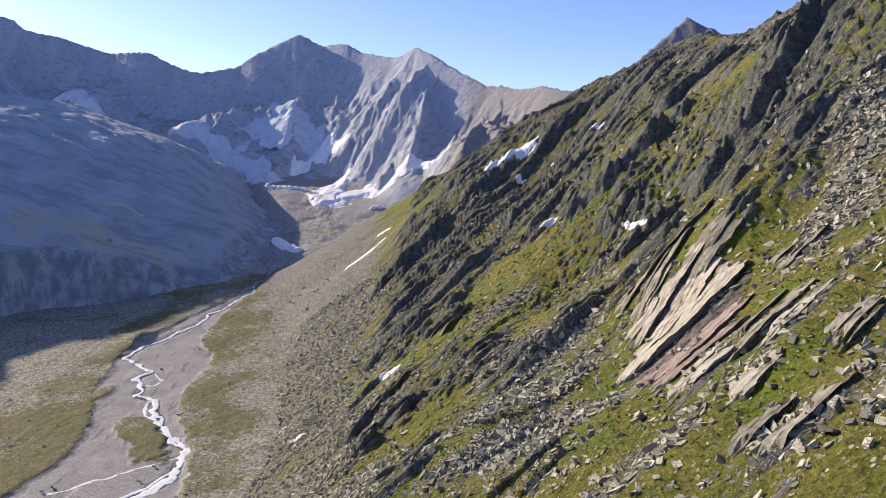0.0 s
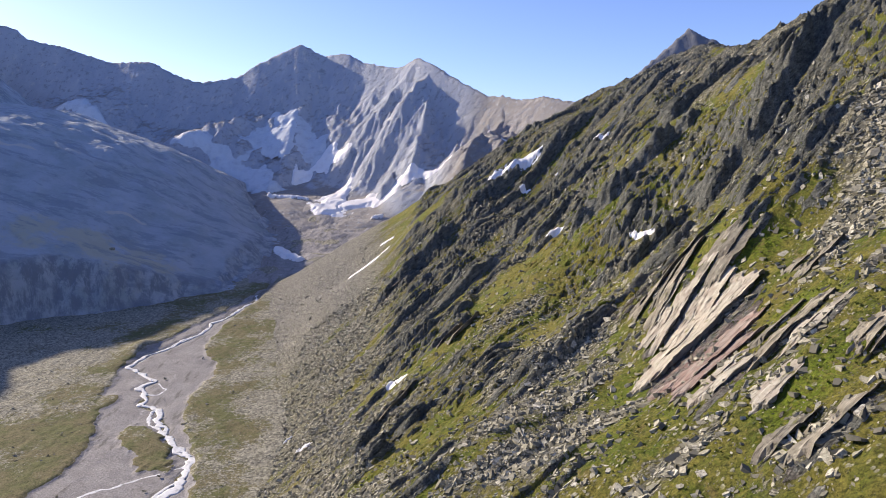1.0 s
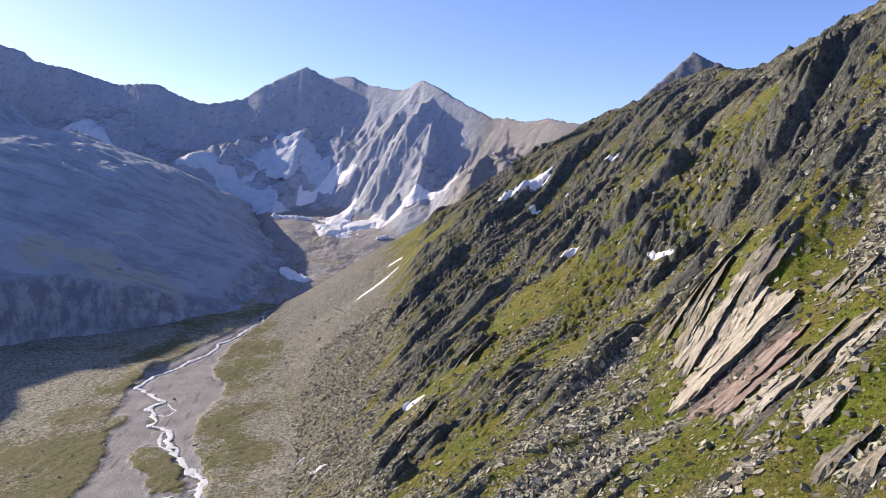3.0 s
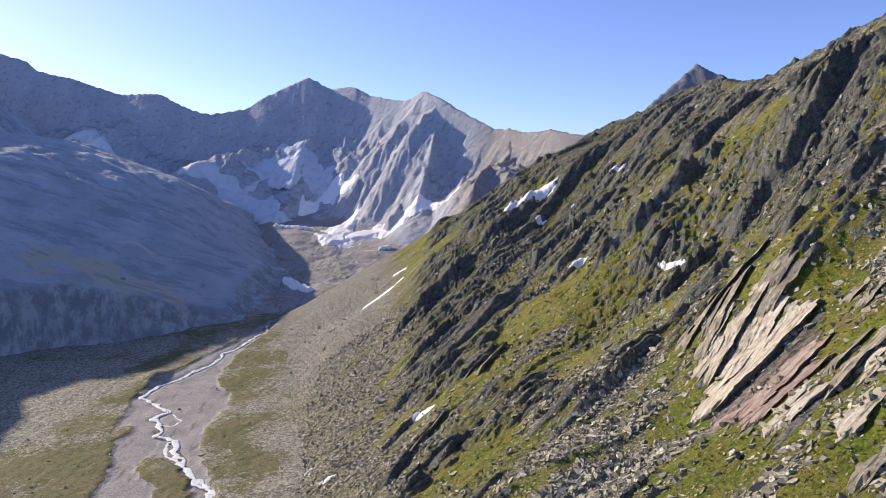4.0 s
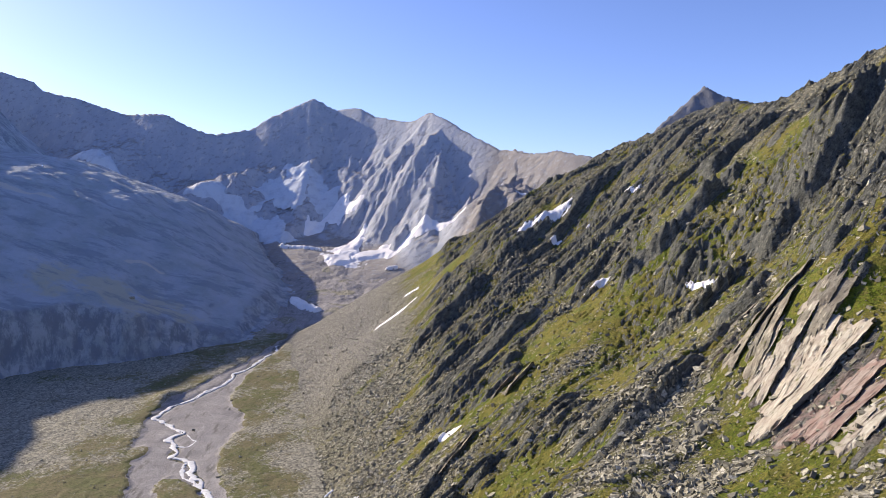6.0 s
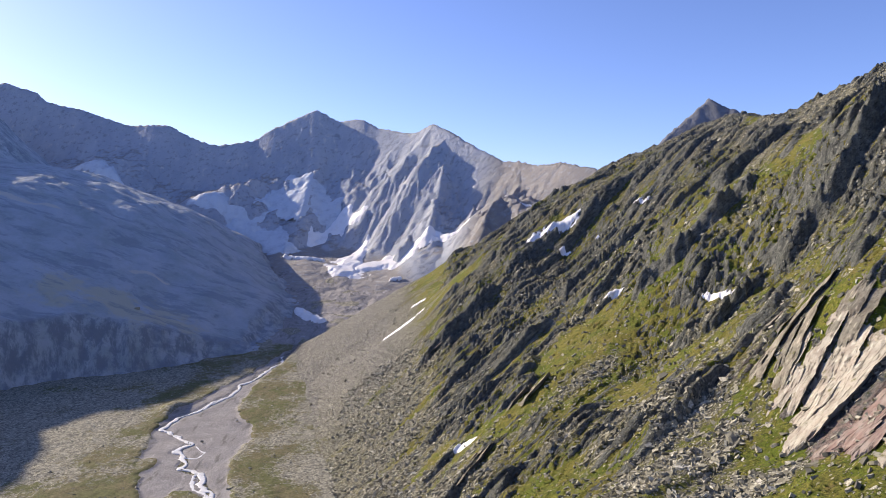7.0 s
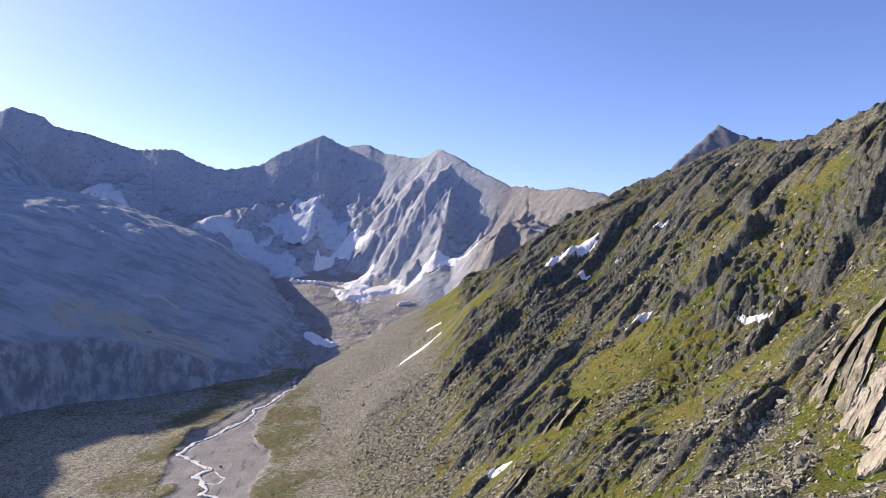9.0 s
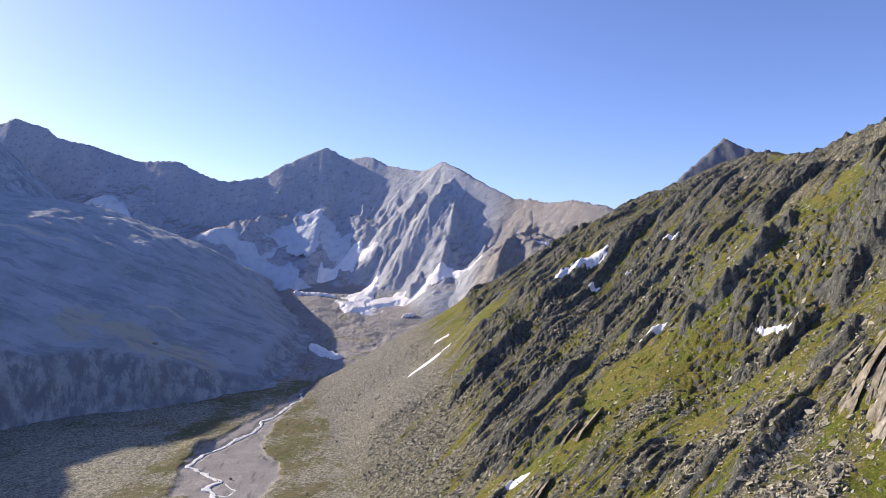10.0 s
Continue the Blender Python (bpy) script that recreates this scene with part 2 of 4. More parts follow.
def slab_material(name, low, high, rust=0.0):
    n = Nodes(name)
    colour = stone_colour(n, low, high, 7.0)
    if rust:
        colour = n.mix(n.math("MULTIPLY", n.band(n.noise(6.0, 6, 0.65), 0.42, 0.6), rust), colour, (0.30, 0.19, 0.155))
    tone = n.add("ShaderNodeObjectInfo").outputs["Random"]
    colour = n.mix(1.0, colour, n.ramp(tone, (0.0, (0.8, 0.8, 0.8)), (1.0, (1.12, 1.1, 1.06))), "MULTIPLY")
    moss = n.band(n.noise(9.0, 6, 0.7), 0.60, 0.68)
    colour = n.mix(n.math("MULTIPLY", moss, 0.8), colour, (0.13, 0.13, 0.03))
    cracks = n.noise(1.7, 8, 0.68, n.along(9.0))
    joints = n.noise(2.6, 6, 0.7, n.along(0.45))
    colour = n.mix(n.math("MULTIPLY", n.band(cracks, 0.41, 0.35), 0.7), colour, (0.07, 0.065, 0.053))
    colour = n.mix(n.math("MULTIPLY", n.band(joints, 0.36, 0.32), 0.6), colour, (0.08, 0.075, 0.06))
    return n.finish(colour, 0.88, n.math("ADD", n.math("ADD", n.band(cracks, 0.33, 0.45), n.math("MULTIPLY", n.band(joints, 0.32, 0.42), 0.5)), n.math("MULTIPLY", n.noise(0.9, 6, 0.7), 0.7)), 0.6, 1.0)


PALE_SLAB = slab_material("pale_slab", (0.35, 0.325, 0.262), (0.54, 0.505, 0.41), 0.22)
RED_SLAB = slab_material("reddish_slab", (0.27, 0.20, 0.165), (0.48, 0.41, 0.35), 0.7)
GREY_SLAB = slab_material("grey_slab", (0.15, 0.14, 0.108), (0.37, 0.345, 0.27), 0.1)


# ---- relief: noise and the land's forms, in metres ----
def lattice(ix, iy, seed):
    h = (ix.astype(np.int64) * 374761393 + iy.astype(np.int64) * 668265263 + seed * 974634777) & 0xFFFFFFFF
    h = ((h ^ (h >> 13)) * 1274126177) & 0xFFFFFFFF
    return ((h ^ (h >> 16)) & 0xFFFF) / 65535.0


def grain(x, y, seed=0):
    """Gradient noise, about -1 to 1."""
    x, y = np.asarray(x, float), np.asarray(y, float)
    ix, iy = np.floor(x), np.floor(y)
    fx, fy = x - ix, y - iy
    u, v = fx * fx * fx * (fx * (fx * 6 - 15) + 10), fy * fy * fy * (fy * (fy * 6 - 15) + 10)
    out = 0
    for cx in (0, 1):
        for cy in (0, 1):
            a = lattice(ix + cx, iy + cy, seed) * 6.2832
            g = np.cos(a) * (fx - cx) + np.sin(a) * (fy - cy)
            out = out + g * (u if cx else 1 - u) * (v if cy else 1 - v)
    return out * 1.5


def fbm(x, y, size, octaves=4, seed=0, gain=0.5):
    out, amp, f = 0, 1.0, 1.0 / size
    for k in range(octaves):
        out = out + amp * grain(x * f + 17.3 * k, y * f - 9.1 * k, seed + k)
        amp, f = amp * gain, f * 2.03
    return out


def crags(x, y, size, octaves=4, seed=0, gain=0.55):
    """Ridged noise, 0 to about 1.8, sharp on top."""
    out, amp, f = 0, 1.0, 1.0 / size
    for k in range(octaves):
        out = out + amp * (1 - np.abs(grain(x * f + 5.7 * k, y * f + 3.3 * k, seed + k))) ** 2
        amp, f = amp * gain, f * 2.1
    return out


def smooth(a, b, v):
    q = np.clip((v - a) / (b - a), 0, 1)
    return q * q * (3 - 2 * q)


def curve(knots, soft):
    """A smooth line through (position, value) pairs."""
    xs, vs = np.array([k[0] for k in knots], float), np.array([k[1] for k in knots], float)
    step = soft / 6
    fine = np.arange(xs[0] - 3 * soft, xs[-1] + 3 * soft, step)
    raw = np.interp(fine, xs, vs)
    w = np.exp(-0.5 * (np.arange(-18, 19) / 6) ** 2)
    pad = np.pad(raw, 18, mode="edge")
    flat = np.convolve(pad, w / w.sum(), "valid")
    return lambda p: np.interp(p, fine, flat)


def blend_max(a, b, k):
    return 0.5 * (a + b + np.sqrt((a - b) ** 2 + k * k))


def from_line(x, y, pts):
    """Distance to a line of points, signed (plus on its left), and the share of the way along it."""
    pts = np.array(pts, float)
    seg = np.diff(pts, axis=0)
    leng = np.hypot(seg[:, 0], seg[:, 1])
    best, sign, along, run = np.full(np.shape(x), 1e9), np.ones(np.shape(x)), np.zeros(np.shape(x)), 0.0
    for (px, py), (sx, sy), ln in zip(pts[:-1], seg, leng):
        q = np.clip(((x - px) * sx + (y - py) * sy) / ln ** 2, 0, 1)
        dx, dy = x - px - q * sx, y - py - q * sy
        d = np.hypot(dx, dy)
        near = d < best
        best = np.where(near, d, best)
        sign = np.where(near, np.where(sx * dy - sy * dx > 0, 1.0, -1.0), sign)
        along = np.where(near, (run + q * ln) / leng.sum(), along)
        run += ln
    return best, sign, along


FLOOR = curve([(-4500, -160), (-600, -25), (400, 1), (650, 3), (880, 10), (1080, 20), (1274, 38), (1430, 66), (1640, 100), (1860, 158), (2000, 182), (2400, 215)], 60)
SIDE = curve([(-4500, 150), (200, 150), (300, 153), (420, 130), (530, 136), (650, 126), (850, 156), (980, 188), (1225, 230), (1500, 262), (1900, 290)], 45)
RISE = curve([(-4500, 0.72), (250, 0.72), (420, 0.80), (530, 0.86), (650, 0.84), (850, 0.70), (980, 0.70), (1225, 0.61), (1900, 0.5)], 45)
CREST = curve([(-4500, 370), (480, 375), (600, 390), (680, 392), (760, 380), (820, 371), (900, 350), (1020, 334), (1150, 303), (1230, 250), (1400, 236), (1900, 230)], 35)

# Steep faces of the rock ribs, seen end-on from down the valley: edge points in plan, height, width of the face, fade behind it.
RIBS = [
    ([(-71, 452), (-50, 478), (-19, 500)], 11, 5, 26),
    ([(-62, 392), (-38, 400), (-8, 438)], 10, 5, 24),
    ([(-34, 285), (-12, 301), (6, 312)], 6, 4, 18),
    ([(-82, 628), (-62, 640), (-30, 640), (-4, 655)], 15, 7, 34),
    ([(-20, 545), (4, 560), (24, 575)], 11, 5, 26),
    ([(92, 604), (137, 586), (173, 592), (212, 616), (244, 646)], 26, 8, 55),
    ([(165, 480), (199, 491), (234, 500), (263, 511), (292, 526)], 32, 8, 50),
    ([(118, 470), (140, 482), (158, 490), (176, 497)], 13, 5, 30),
    ([(108, 398), (128, 396), (150, 406)], 10, 5, 24),
    ([(66, 415), (84, 420), (100, 430)], 5, 4, 20),
    ([(150, 350), (170, 352), (196, 372)], 9, 4, 24),
    ([(205, 430), (235, 446), (262, 456)], 11, 5, 28),
    ([(-90, 838), (-60, 846), (-20, 862), (20, 884)], 22, 9, 50),
    ([(20, 900), (60, 918), (110, 934), (150, 940)], 14, 8, 40),
    ([(60, 740), (96, 752), (140, 760), (180, 784)], 16, 8, 40),
]
SLABS = [
    ([(69, 244), (90, 254), (110, 264), (132, 276)], 4.2, 1.2, 16),
    ([(76, 277), (92, 282), (108, 288)], 3.4, 1.2, 9),
    ([(82, 294), (98, 299), (120, 310)], 4.2, 1.5, 12),
    ([(66, 200), (82, 206), (96, 214), (110, 216), (126, 222)], 2.8, 1.0, 8),
    ([(104, 204), (114, 206), (127, 212)], 2.6, 1.0, 7),
    ([(74, 153), (86, 154), (97, 157), (105, 163)], 3.6, 1.2, 9),
    ([(128, 252), (142, 262), (152, 272)], 3.4, 1.3, 10),
    ([(134, 222), (146, 228)], 2.6, 1.1, 7),
    ([(112, 180), (124, 183)], 2.2, 1.0, 6),
    ([(96, 330), (116, 338), (140, 350)], 5.0, 2.0, 16),
    ([(40, 470), (62, 482), (80, 492)], 5.0, 2.2, 18),
]


def floor_height(x, y):
    return FLOOR(y) + 0.8 * fbm(x, y, 60, 3, 3)


# Broad shoulders and hollows of the sunny side: centre, reach, height.
SWELLS = [(50, 145, 120, 8), (-20, 250, 50, 11), (85, 285, 50, -18), (155, 285, 32, -12), (120, 320, 32, 13), (190, 355, 50, 20), (50, 390, 80, -7), (155, 505, 80, -37), (225, 505, 50, -14), (295, 505, 50, 17), (85, 505, 50, -15), (15, 550, 50, 6), (155, 595, 50, 19), (120, 640, 50, -14), (-55, 640, 50, -6), (190, 685, 50, 12), (-160, 730, 120, 14), (-125, 820, 80, -9), (120, 880, 80, -27), (260, 940, 80, 17), (-160, 940, 80, 13), (15, 1000, 120, 37), (120, 1000, 80, 20), (-125, 1060, 80, -8), (10, 1130, 90, -20)]


def swell(x, y, forms):
    return sum(h * np.exp(-((x - cx) ** 2 + (y - cy) ** 2) / r ** 2) for cx, cy, r, h in forms)


def slope_base(x, y):
    """The sunny side of the valley without its crags."""
    over = np.maximum(x - CREST(y), 0)
    z = SIDE(y) + RISE(y) * (x - over) + 0.1 * over - 0.0006 * over ** 2
    z = z + swell(x, y, SWELLS)
    return z - 0.0028 * np.maximum(y - 1210, 0) ** 2 / (1 + np.maximum(y - 1210, 0) * 0.004)


def rib_height(x, y, ribs):
    """Sharp ribs of tilted rock: a steep face towards the mouth of the valley, a long back behind."""
    wob = fbm(x, y, 24, 3, 41, 0.42)
    blocks = fbm(x - 0.3 * y, y, 7, 2, 43)
    up, face = np.zeros(np.shape(x)), np.zeros(np.shape(x))
    for pts, h, w, back in ribs:
        a = np.array(pts, float)
        box = (x > a[:, 0].min() - back * 3) & (x < a[:, 0].max() + back * 3) & (y > a[:, 1].min() - back * 2) & (y < a[:, 1].max() + back * 4)
        if not box.any():
            continue
        bx, by = x[box], y[box]
        d, sign, along = from_line(bx, by, pts)
        s = d * sign + wob[box] * min(0.5 * h, 4.5) + blocks[box] * min(0.2 * h, 1.6)
        tall = h * (0.72 + 0.5 * wob[box])
        ends = smooth(0, 0.2, along + 0.08 * wob[box]) * smooth(1, 0.8, along + 0.08 * wob[box])
        beyond = np.exp(-np.maximum(d - np.abs(d * sign) - 1, 0) / 6)
        rise = smooth(0, w, s) * np.exp(-np.maximum(s - w, 0) / back)
        rise = 0.45 * np.floor(rise * 3 + 0.25 * blocks[box]) / 3 + 0.55 * rise
        up[box] += np.maximum(tall, 0) * rise * ends * beyond
        face[box] = np.maximum(face[box], ends * smooth(-2, 0.3 * w, s) * smooth(w * 1.8 + 4, w, s))
    return up, face


def strata(x, y, lam, seed, lean=0.45):
    """Steps along the beds of rock, steep on one side; 0 to 1, and the steep part."""
    along, off = (x + lean * y) * 0.3, y - lean * x
    p = (off + 0.8 * lam * fbm(along, off, lam * 2.6, 3, seed, 0.5)) / lam
    q = p - np.floor(p)
    amp = lattice(np.floor(p), np.floor(p) * 0, seed) * 0.7 + 0.3
    amp = amp * smooth(-0.6, 0.35, fbm(along * 1.4, off, lam * 2.0, 3, seed + 5))
    return amp * smooth(0, 0.14, q) * (1 - smooth(0.13, 1.05, q)), amp * smooth(0, 0.04, q) * smooth(0.24, 0.14, q)


def slope_soft(x, y):
    """The hillside's broad swells without its steps."""
    return slope_base(x, y) + 5.0 * fbm(x, y, 110, 2, 12) + 2.2 * fbm(x, y, 34, 3, 13)


def slope_land(x, y):
    """Height of the sunny side, and how far it is bare rock (0 to 1)."""
    z = slope_base(x, y)
    high = smooth(-110, -50, x - 0.03 * (y - 500))
    bare = smooth(-0.25, 0.45, fbm(x, y - 0.4 * x, 120, 3, 11) + 0.6 * smooth(560, 800, y) + 0.15 * smooth(210, 330, x) - 0.35 * smooth(420, 250, y) - 0.08 + 0.12 * smooth(450, 580, y) * smooth(0, 90, x) + 0.35 * smooth(540, 640, y) * smooth(1050, 900, y) * smooth(130, 40, x)) * high
    z = z + 5.0 * fbm(x, y, 110, 2, 12) + high * 2.2 * fbm(x, y, 34, 3, 13)
    rock = np.zeros(np.shape(x))
    low = 0.12 + 0.88 * smooth(5, 110, CREST(y) - x)
    for lam, h, seed in ((88, 7, 24), (52, 8, 21), (24, 7.5, 22), (11, 4.4, 23), (5.5, 2.2, 25)):
        patch = smooth(-0.15, 0.5, fbm(x - 0.5 * y, y * 0.5 + x * 0.3, lam * 2.2, 3, seed + 9) + 0.7 * bare - 0.25)
        s, f = strata(x, y, lam, seed)
        z = z + h * s * patch * high * (0.45 + bare) * (1 if lam < 20 else low)
        rock = np.maximum(rock, f * smooth(0.1, 0.6, patch * (0.35 + bare)) * high * 1.3)
    up, face = rib_height(x, y, RIBS)
    z, rock = z + 0.85 * up, np.maximum(rock, face)
    up, face = rib_height(x, y, SLABS)
    z, rock = z + 0.35 * up, np.maximum(rock, face)
    z = z + (0.2 + 0.8 * bare) * high * 1.0 * (crags(0.35 * (x + 0.45 * y), y - 0.45 * x, 7, 3, 31) - 0.9) + 0.42 * fbm(x, y, 4.0, 3, 33, 0.6)
    beds, _ = strata(x, y, 3.2, 36)
    z = z + 1.2 * beds * np.clip(rock + 0.5 * bare, 0, 1) * high
    return blend_max(z, floor_height(x, y) - 1.2, 9.0), rock, bare


BENCH = [(-540, 1880), (-450, 1700), (-388, 1580), (-374, 1480), (-380, 1380), (-392, 1290), (-396, 1225), (-470, 1165), (-540, 1120), (-640, 1072), (-720, 1010), (-770, 920), (-760, 800), (-760, 700), (-770, 300), (-800, -600)]


WEST = curve([(-4500, 420), (900, 500), (1236, 500), (1292, 497), (1345, 468), (1426, 490), (1509, 532), (1658, 566), (1800, 600), (1927, 648), (2010, 668), (2148, 712), (2300, 730), (2600, 660)], 20)


FLANK_SWELLS = [(-740, 1600, 320, 61), (-500, 1120, 220, 16), (-440, 1660, 140, -17), (-1100, 1540, 320, 19), (-860, 1180, 220, -8), (-440, 1420, 90, 14), (-680, 1780, 140, 13), (-560, 1060, 90, 15)]


def left_land(x, y):
    """The shaded side: a long even flank, a bench with a cliff, and a high ridge behind it."""
    d = -430 + 24 * smooth(1230, 1400, y) * smooth(1800, 1600, y) - x + 18 * fbm(x, y, 160, 3, 51)
    z = FLOOR(y) + 0.32 * np.minimum(d, 150) + 0.43 * np.clip(d - 150, 0, 410) + 0.23 * np.maximum(d - 560, 0)
    z = z - 0.0004 * np.maximum(y - 1640, 0) ** 2 - 0.12 * np.clip(d - 130, 0, 400) * smooth(1150, 960, y)
    over = -1420 - 0.5 * np.maximum(y - 1900, 0) - x
    z = np.maximum(z, WEST(y) + 3 * fbm(x, y, 70, 3, 58) - np.where(over > 0, 0.5 * over, -0.95 * over))
    z = z + swell(x, y, FLANK_SWELLS)
    dist, sign, _ = from_line(x, y, BENCH)
    s = -dist * sign + 12 * fbm(x, y, 50, 3, 52)
    z = FLOOR(y) - 2 + (z - FLOOR(y)) * smooth(-12, 42, s)
    z = z + (4.5 * fbm(x, y, 110, 5, 53, 0.55) + 2.5 * (crags(x + 0.4 * y, y, 130, 4, 98) - 1.0)) * smooth(-20, 80, s) + 5.0 * strata(0.3 * x, y + 0.15 * x, 130, 96, 0.0)[0] * smooth(10, 120, s) + 2.6 * strata(0.3 * x, y + 0.3 * x, 48, 97, 0.0)[0] * smooth(10, 120, s) + (1.0 * (crags(x, y, 40, 4, 54) - 0.9) - 1.4 * (crags(x * 0.25, y + 0.2 * x, 90, 4, 55) - 1.2)) * smooth(-20, 60, s)
    z = z + 5 * np.exp(-((y - 1195 - 0.12 * (x + 600)) / 26) ** 2) * smooth(-480, -540, x) * smooth(-760, -690, x)
    z = z + (3.5 * crags(x + 0.3 * y, y * 0.6, 34, 4, 57) + 3 * fbm(x, y, 16, 3, 59)) * smooth(-12, 5, s) * smooth(60, 20, s)
    steep = smooth(-12, 5, s) * smooth(50, 30, s)
    return z, steep


RIDGE = [(-4500, 2600, 640), (-2400, 2500, 640), (-1680, 2430, 690), (-1580, 2425, 728), (-1500, 2420, 704), (-1465, 2420, 694), (-1428, 2420, 660), (-1294, 2400, 632), (-1126, 2380, 570), (-979, 2350, 573),
         (-889, 2330, 530), (-808, 2310, 505), (-683, 2330, 527), (-627, 2340, 568), (-477, 2350, 640), (-401, 2340, 595), (-320, 2300, 603), (-261, 2260, 567), (-146, 2160, 538)]
RIDGE += [(-79, 2097, 562), (10, 2000, 493), (131, 1880, 443), (152, 1860, 450), (245, 1720, 402), (286, 1640, 368), (420, 1560, 350), (700, 1500, 360), (1500, 1500, 300)]
SPURS = [((-79, 2097, 560), (-35, 2010, 450), (-60, 1880, 330), (-90, 1790, 250)), ((-146, 2160, 536), (-150, 2060, 420), (-190, 1960, 290)),
         ((-30, 2045, 520), (45, 1950, 400), (30, 1820, 290)), ((152, 1860, 446), (150, 1790, 380), (110, 1700, 300), (40, 1600, 215)),
         ((-320, 2300, 590), (-300, 2200, 440), (-290, 2110, 330))]


RIDGE_Y = curve([(k[0], k[1]) for k in RIDGE], 40)
RIDGE_Z = curve([(k[0], k[2] + 3) for k in RIDGE], 9)


HEAD_SWELLS = [(200, 1560, 130, 92), (-760, 2040, 130, 123), (-1120, 2160, 130, 124), (-280, 1920, 130, -55), (0, 1720, 60, 40), (160, 1840, 130, -17), (-480, 2120, 130, -17), (-160, 1800, 90, -21), (-80, 1960, 90, 33), (-160, 2040, 60, -25), (200, 1560, 60, 42), (80, 1600, 130, 33), (-440, 1920, 130, -11), (-160, 1960, 60, 18)]


def far_land(x, y, rough=1.0):
    """The range at the valley's head."""
    deep = smooth(5, 200, RIDGE_Y(x) - y)
    bent = x + deep * 90 * rough * fbm(x, y, 190, 4, 64)
    yr, zr = RIDGE_Y(bent), RIDGE_Z(bent)
    d = yr - y
    wide = smooth(0, 140, d)
    zr = zr + 3.5 * rough * (crags(x, x * 0, 34, 4, 61) - 0.9) * np.exp(-np.abs(d) / 14)
    z = zr - np.where(d > 0, 1.5 * np.minimum(d, 130) + 0.8 * np.maximum(d - 130, 0), -1.0 * d)
    for spur in SPURS:
        for a, b in zip(spur[:-1], spur[1:]):
            sx, sy = b[0] - a[0], b[1] - a[1]
            q = np.clip(((x - a[0]) * sx + (y - a[1]) * sy) / (sx * sx + sy * sy), 0, 1)
            e = np.hypot(x - a[0] - q * sx, y - a[1] - q * sy)
            z = np.maximum(z, a[2] + q * (b[2] - a[2]) - 1.05 * e)
    lively = smooth(-360, -200, x)
    rough = rough * smooth(10, 130, z - FLOOR(y))
    across, down = 0.637 * x - 0.77 * y, -0.77 * x - 0.637 * y
    z = z + rough * wide * (0.4 + 0.6 * lively) * (12 * fbm(x + 0.3 * y, y, 80, 5, 67) + 6 * (crags(x + 0.35 * y, y * 0.5, 70, 4, 62) - 1.0))
    z = z + rough * wide * (7 * (crags(x - 0.5 * y, 0.6 * y + 0.3 * x, 44, 4, 70, 0.6) - 1.1) + 3 * fbm(x, y, 16, 2, 74))
    z = z + rough * wide * lively * (10 * (crags(across + 8 * fbm(x, y, 60, 2, 69), down * 0.22, 62, 5, 68, 0.6) - 1.1))
    z = z + swell(x, y, HEAD_SWELLS) * smooth(1482, 1540, y)
    base = FLOOR(y) - 8 + 12 * smooth(1500, 1680, y) + 6 * fbm(x, y, 120, 3, 63) * smooth(1480, 1600, y)
    return blend_max(z, base, 26.0)


# ---- the land ----
def spaced(*runs):
    """Grid lines: (from, to, step at from, step at to) runs joined."""
    out = []
    for a, b, sa, sb in runs:
        p = a
        while p < b:
            out.append(p)
            p += sa + (sb - sa) * (p - a) / (b - a)
    out.append(runs[-1][1])
    return np.array(out)


def sheet(name, xs, ys, z, material, masks, label, category):
    """A relief on a grid, as one mesh; masks are named values at its points."""
    nx, ny = len(xs), len(ys)
    gx, gy = np.meshgrid(xs, ys)
    co = np.stack([gx.ravel(), gy.ravel(), z.ravel()], 1).astype(np.float32)
    a = (np.arange(ny - 1)[:, None] * nx + np.arange(nx - 1)).ravel()
    quads = np.stack([a, a + 1, a + nx + 1, a + nx], 1).astype(np.int32)
    me = bpy.data.meshes.new(name)
    me.vertices.add(len(co))
    me.vertices.foreach_set("co", co.ravel())
    me.loops.add(quads.size)
    me.loops.foreach_set("vertex_index", quads.ravel())
    me.polygons.add(len(quads))
    me.polygons.foreach_set("loop_start", np.arange(0, quads.size, 4, dtype=np.int32))
    me.polygons.foreach_set("use_smooth", np.ones(len(quads), dtype=bool))
    me.update(calc_edges=True)
    for key, values in masks.items():
        me.attributes.new(key, "FLOAT", "POINT").data.foreach_set("value", np.clip(values, 0, 1).ravel().astype(np.float32))
    me.materials.append(material)
    ob = new(name, me)
    return tagged(ob, label, category, kind="structure")


HEAPS = ((22, 246, 36, 16, 0.36), (62, 190, 14, 10, 0.34), (25, 285, 45, 22, 0.24), (62, 335, 26, 16, 0.4), (75, 400, 30, 18, 0.3), (160, 272, 18, 26, 0.55), (135, 246, 16, 16, 0.4), (190, 310, 22, 25, 0.5), (90, 160, 40, 10, 0.2), (60, 500, 40, 22, 0.1))
MEADOWS = ((58, 232, 16, 12, 0.5), (72, 268, 9, 12, 0.5), (95, 185, 20, 10, 0.35), (120, 235, 14, 10, 0.3), (135, 305, 16, 16, 0.4), (150, 560, 60, 30, 0.2), (-70, 560, 40, 60, 0.15))


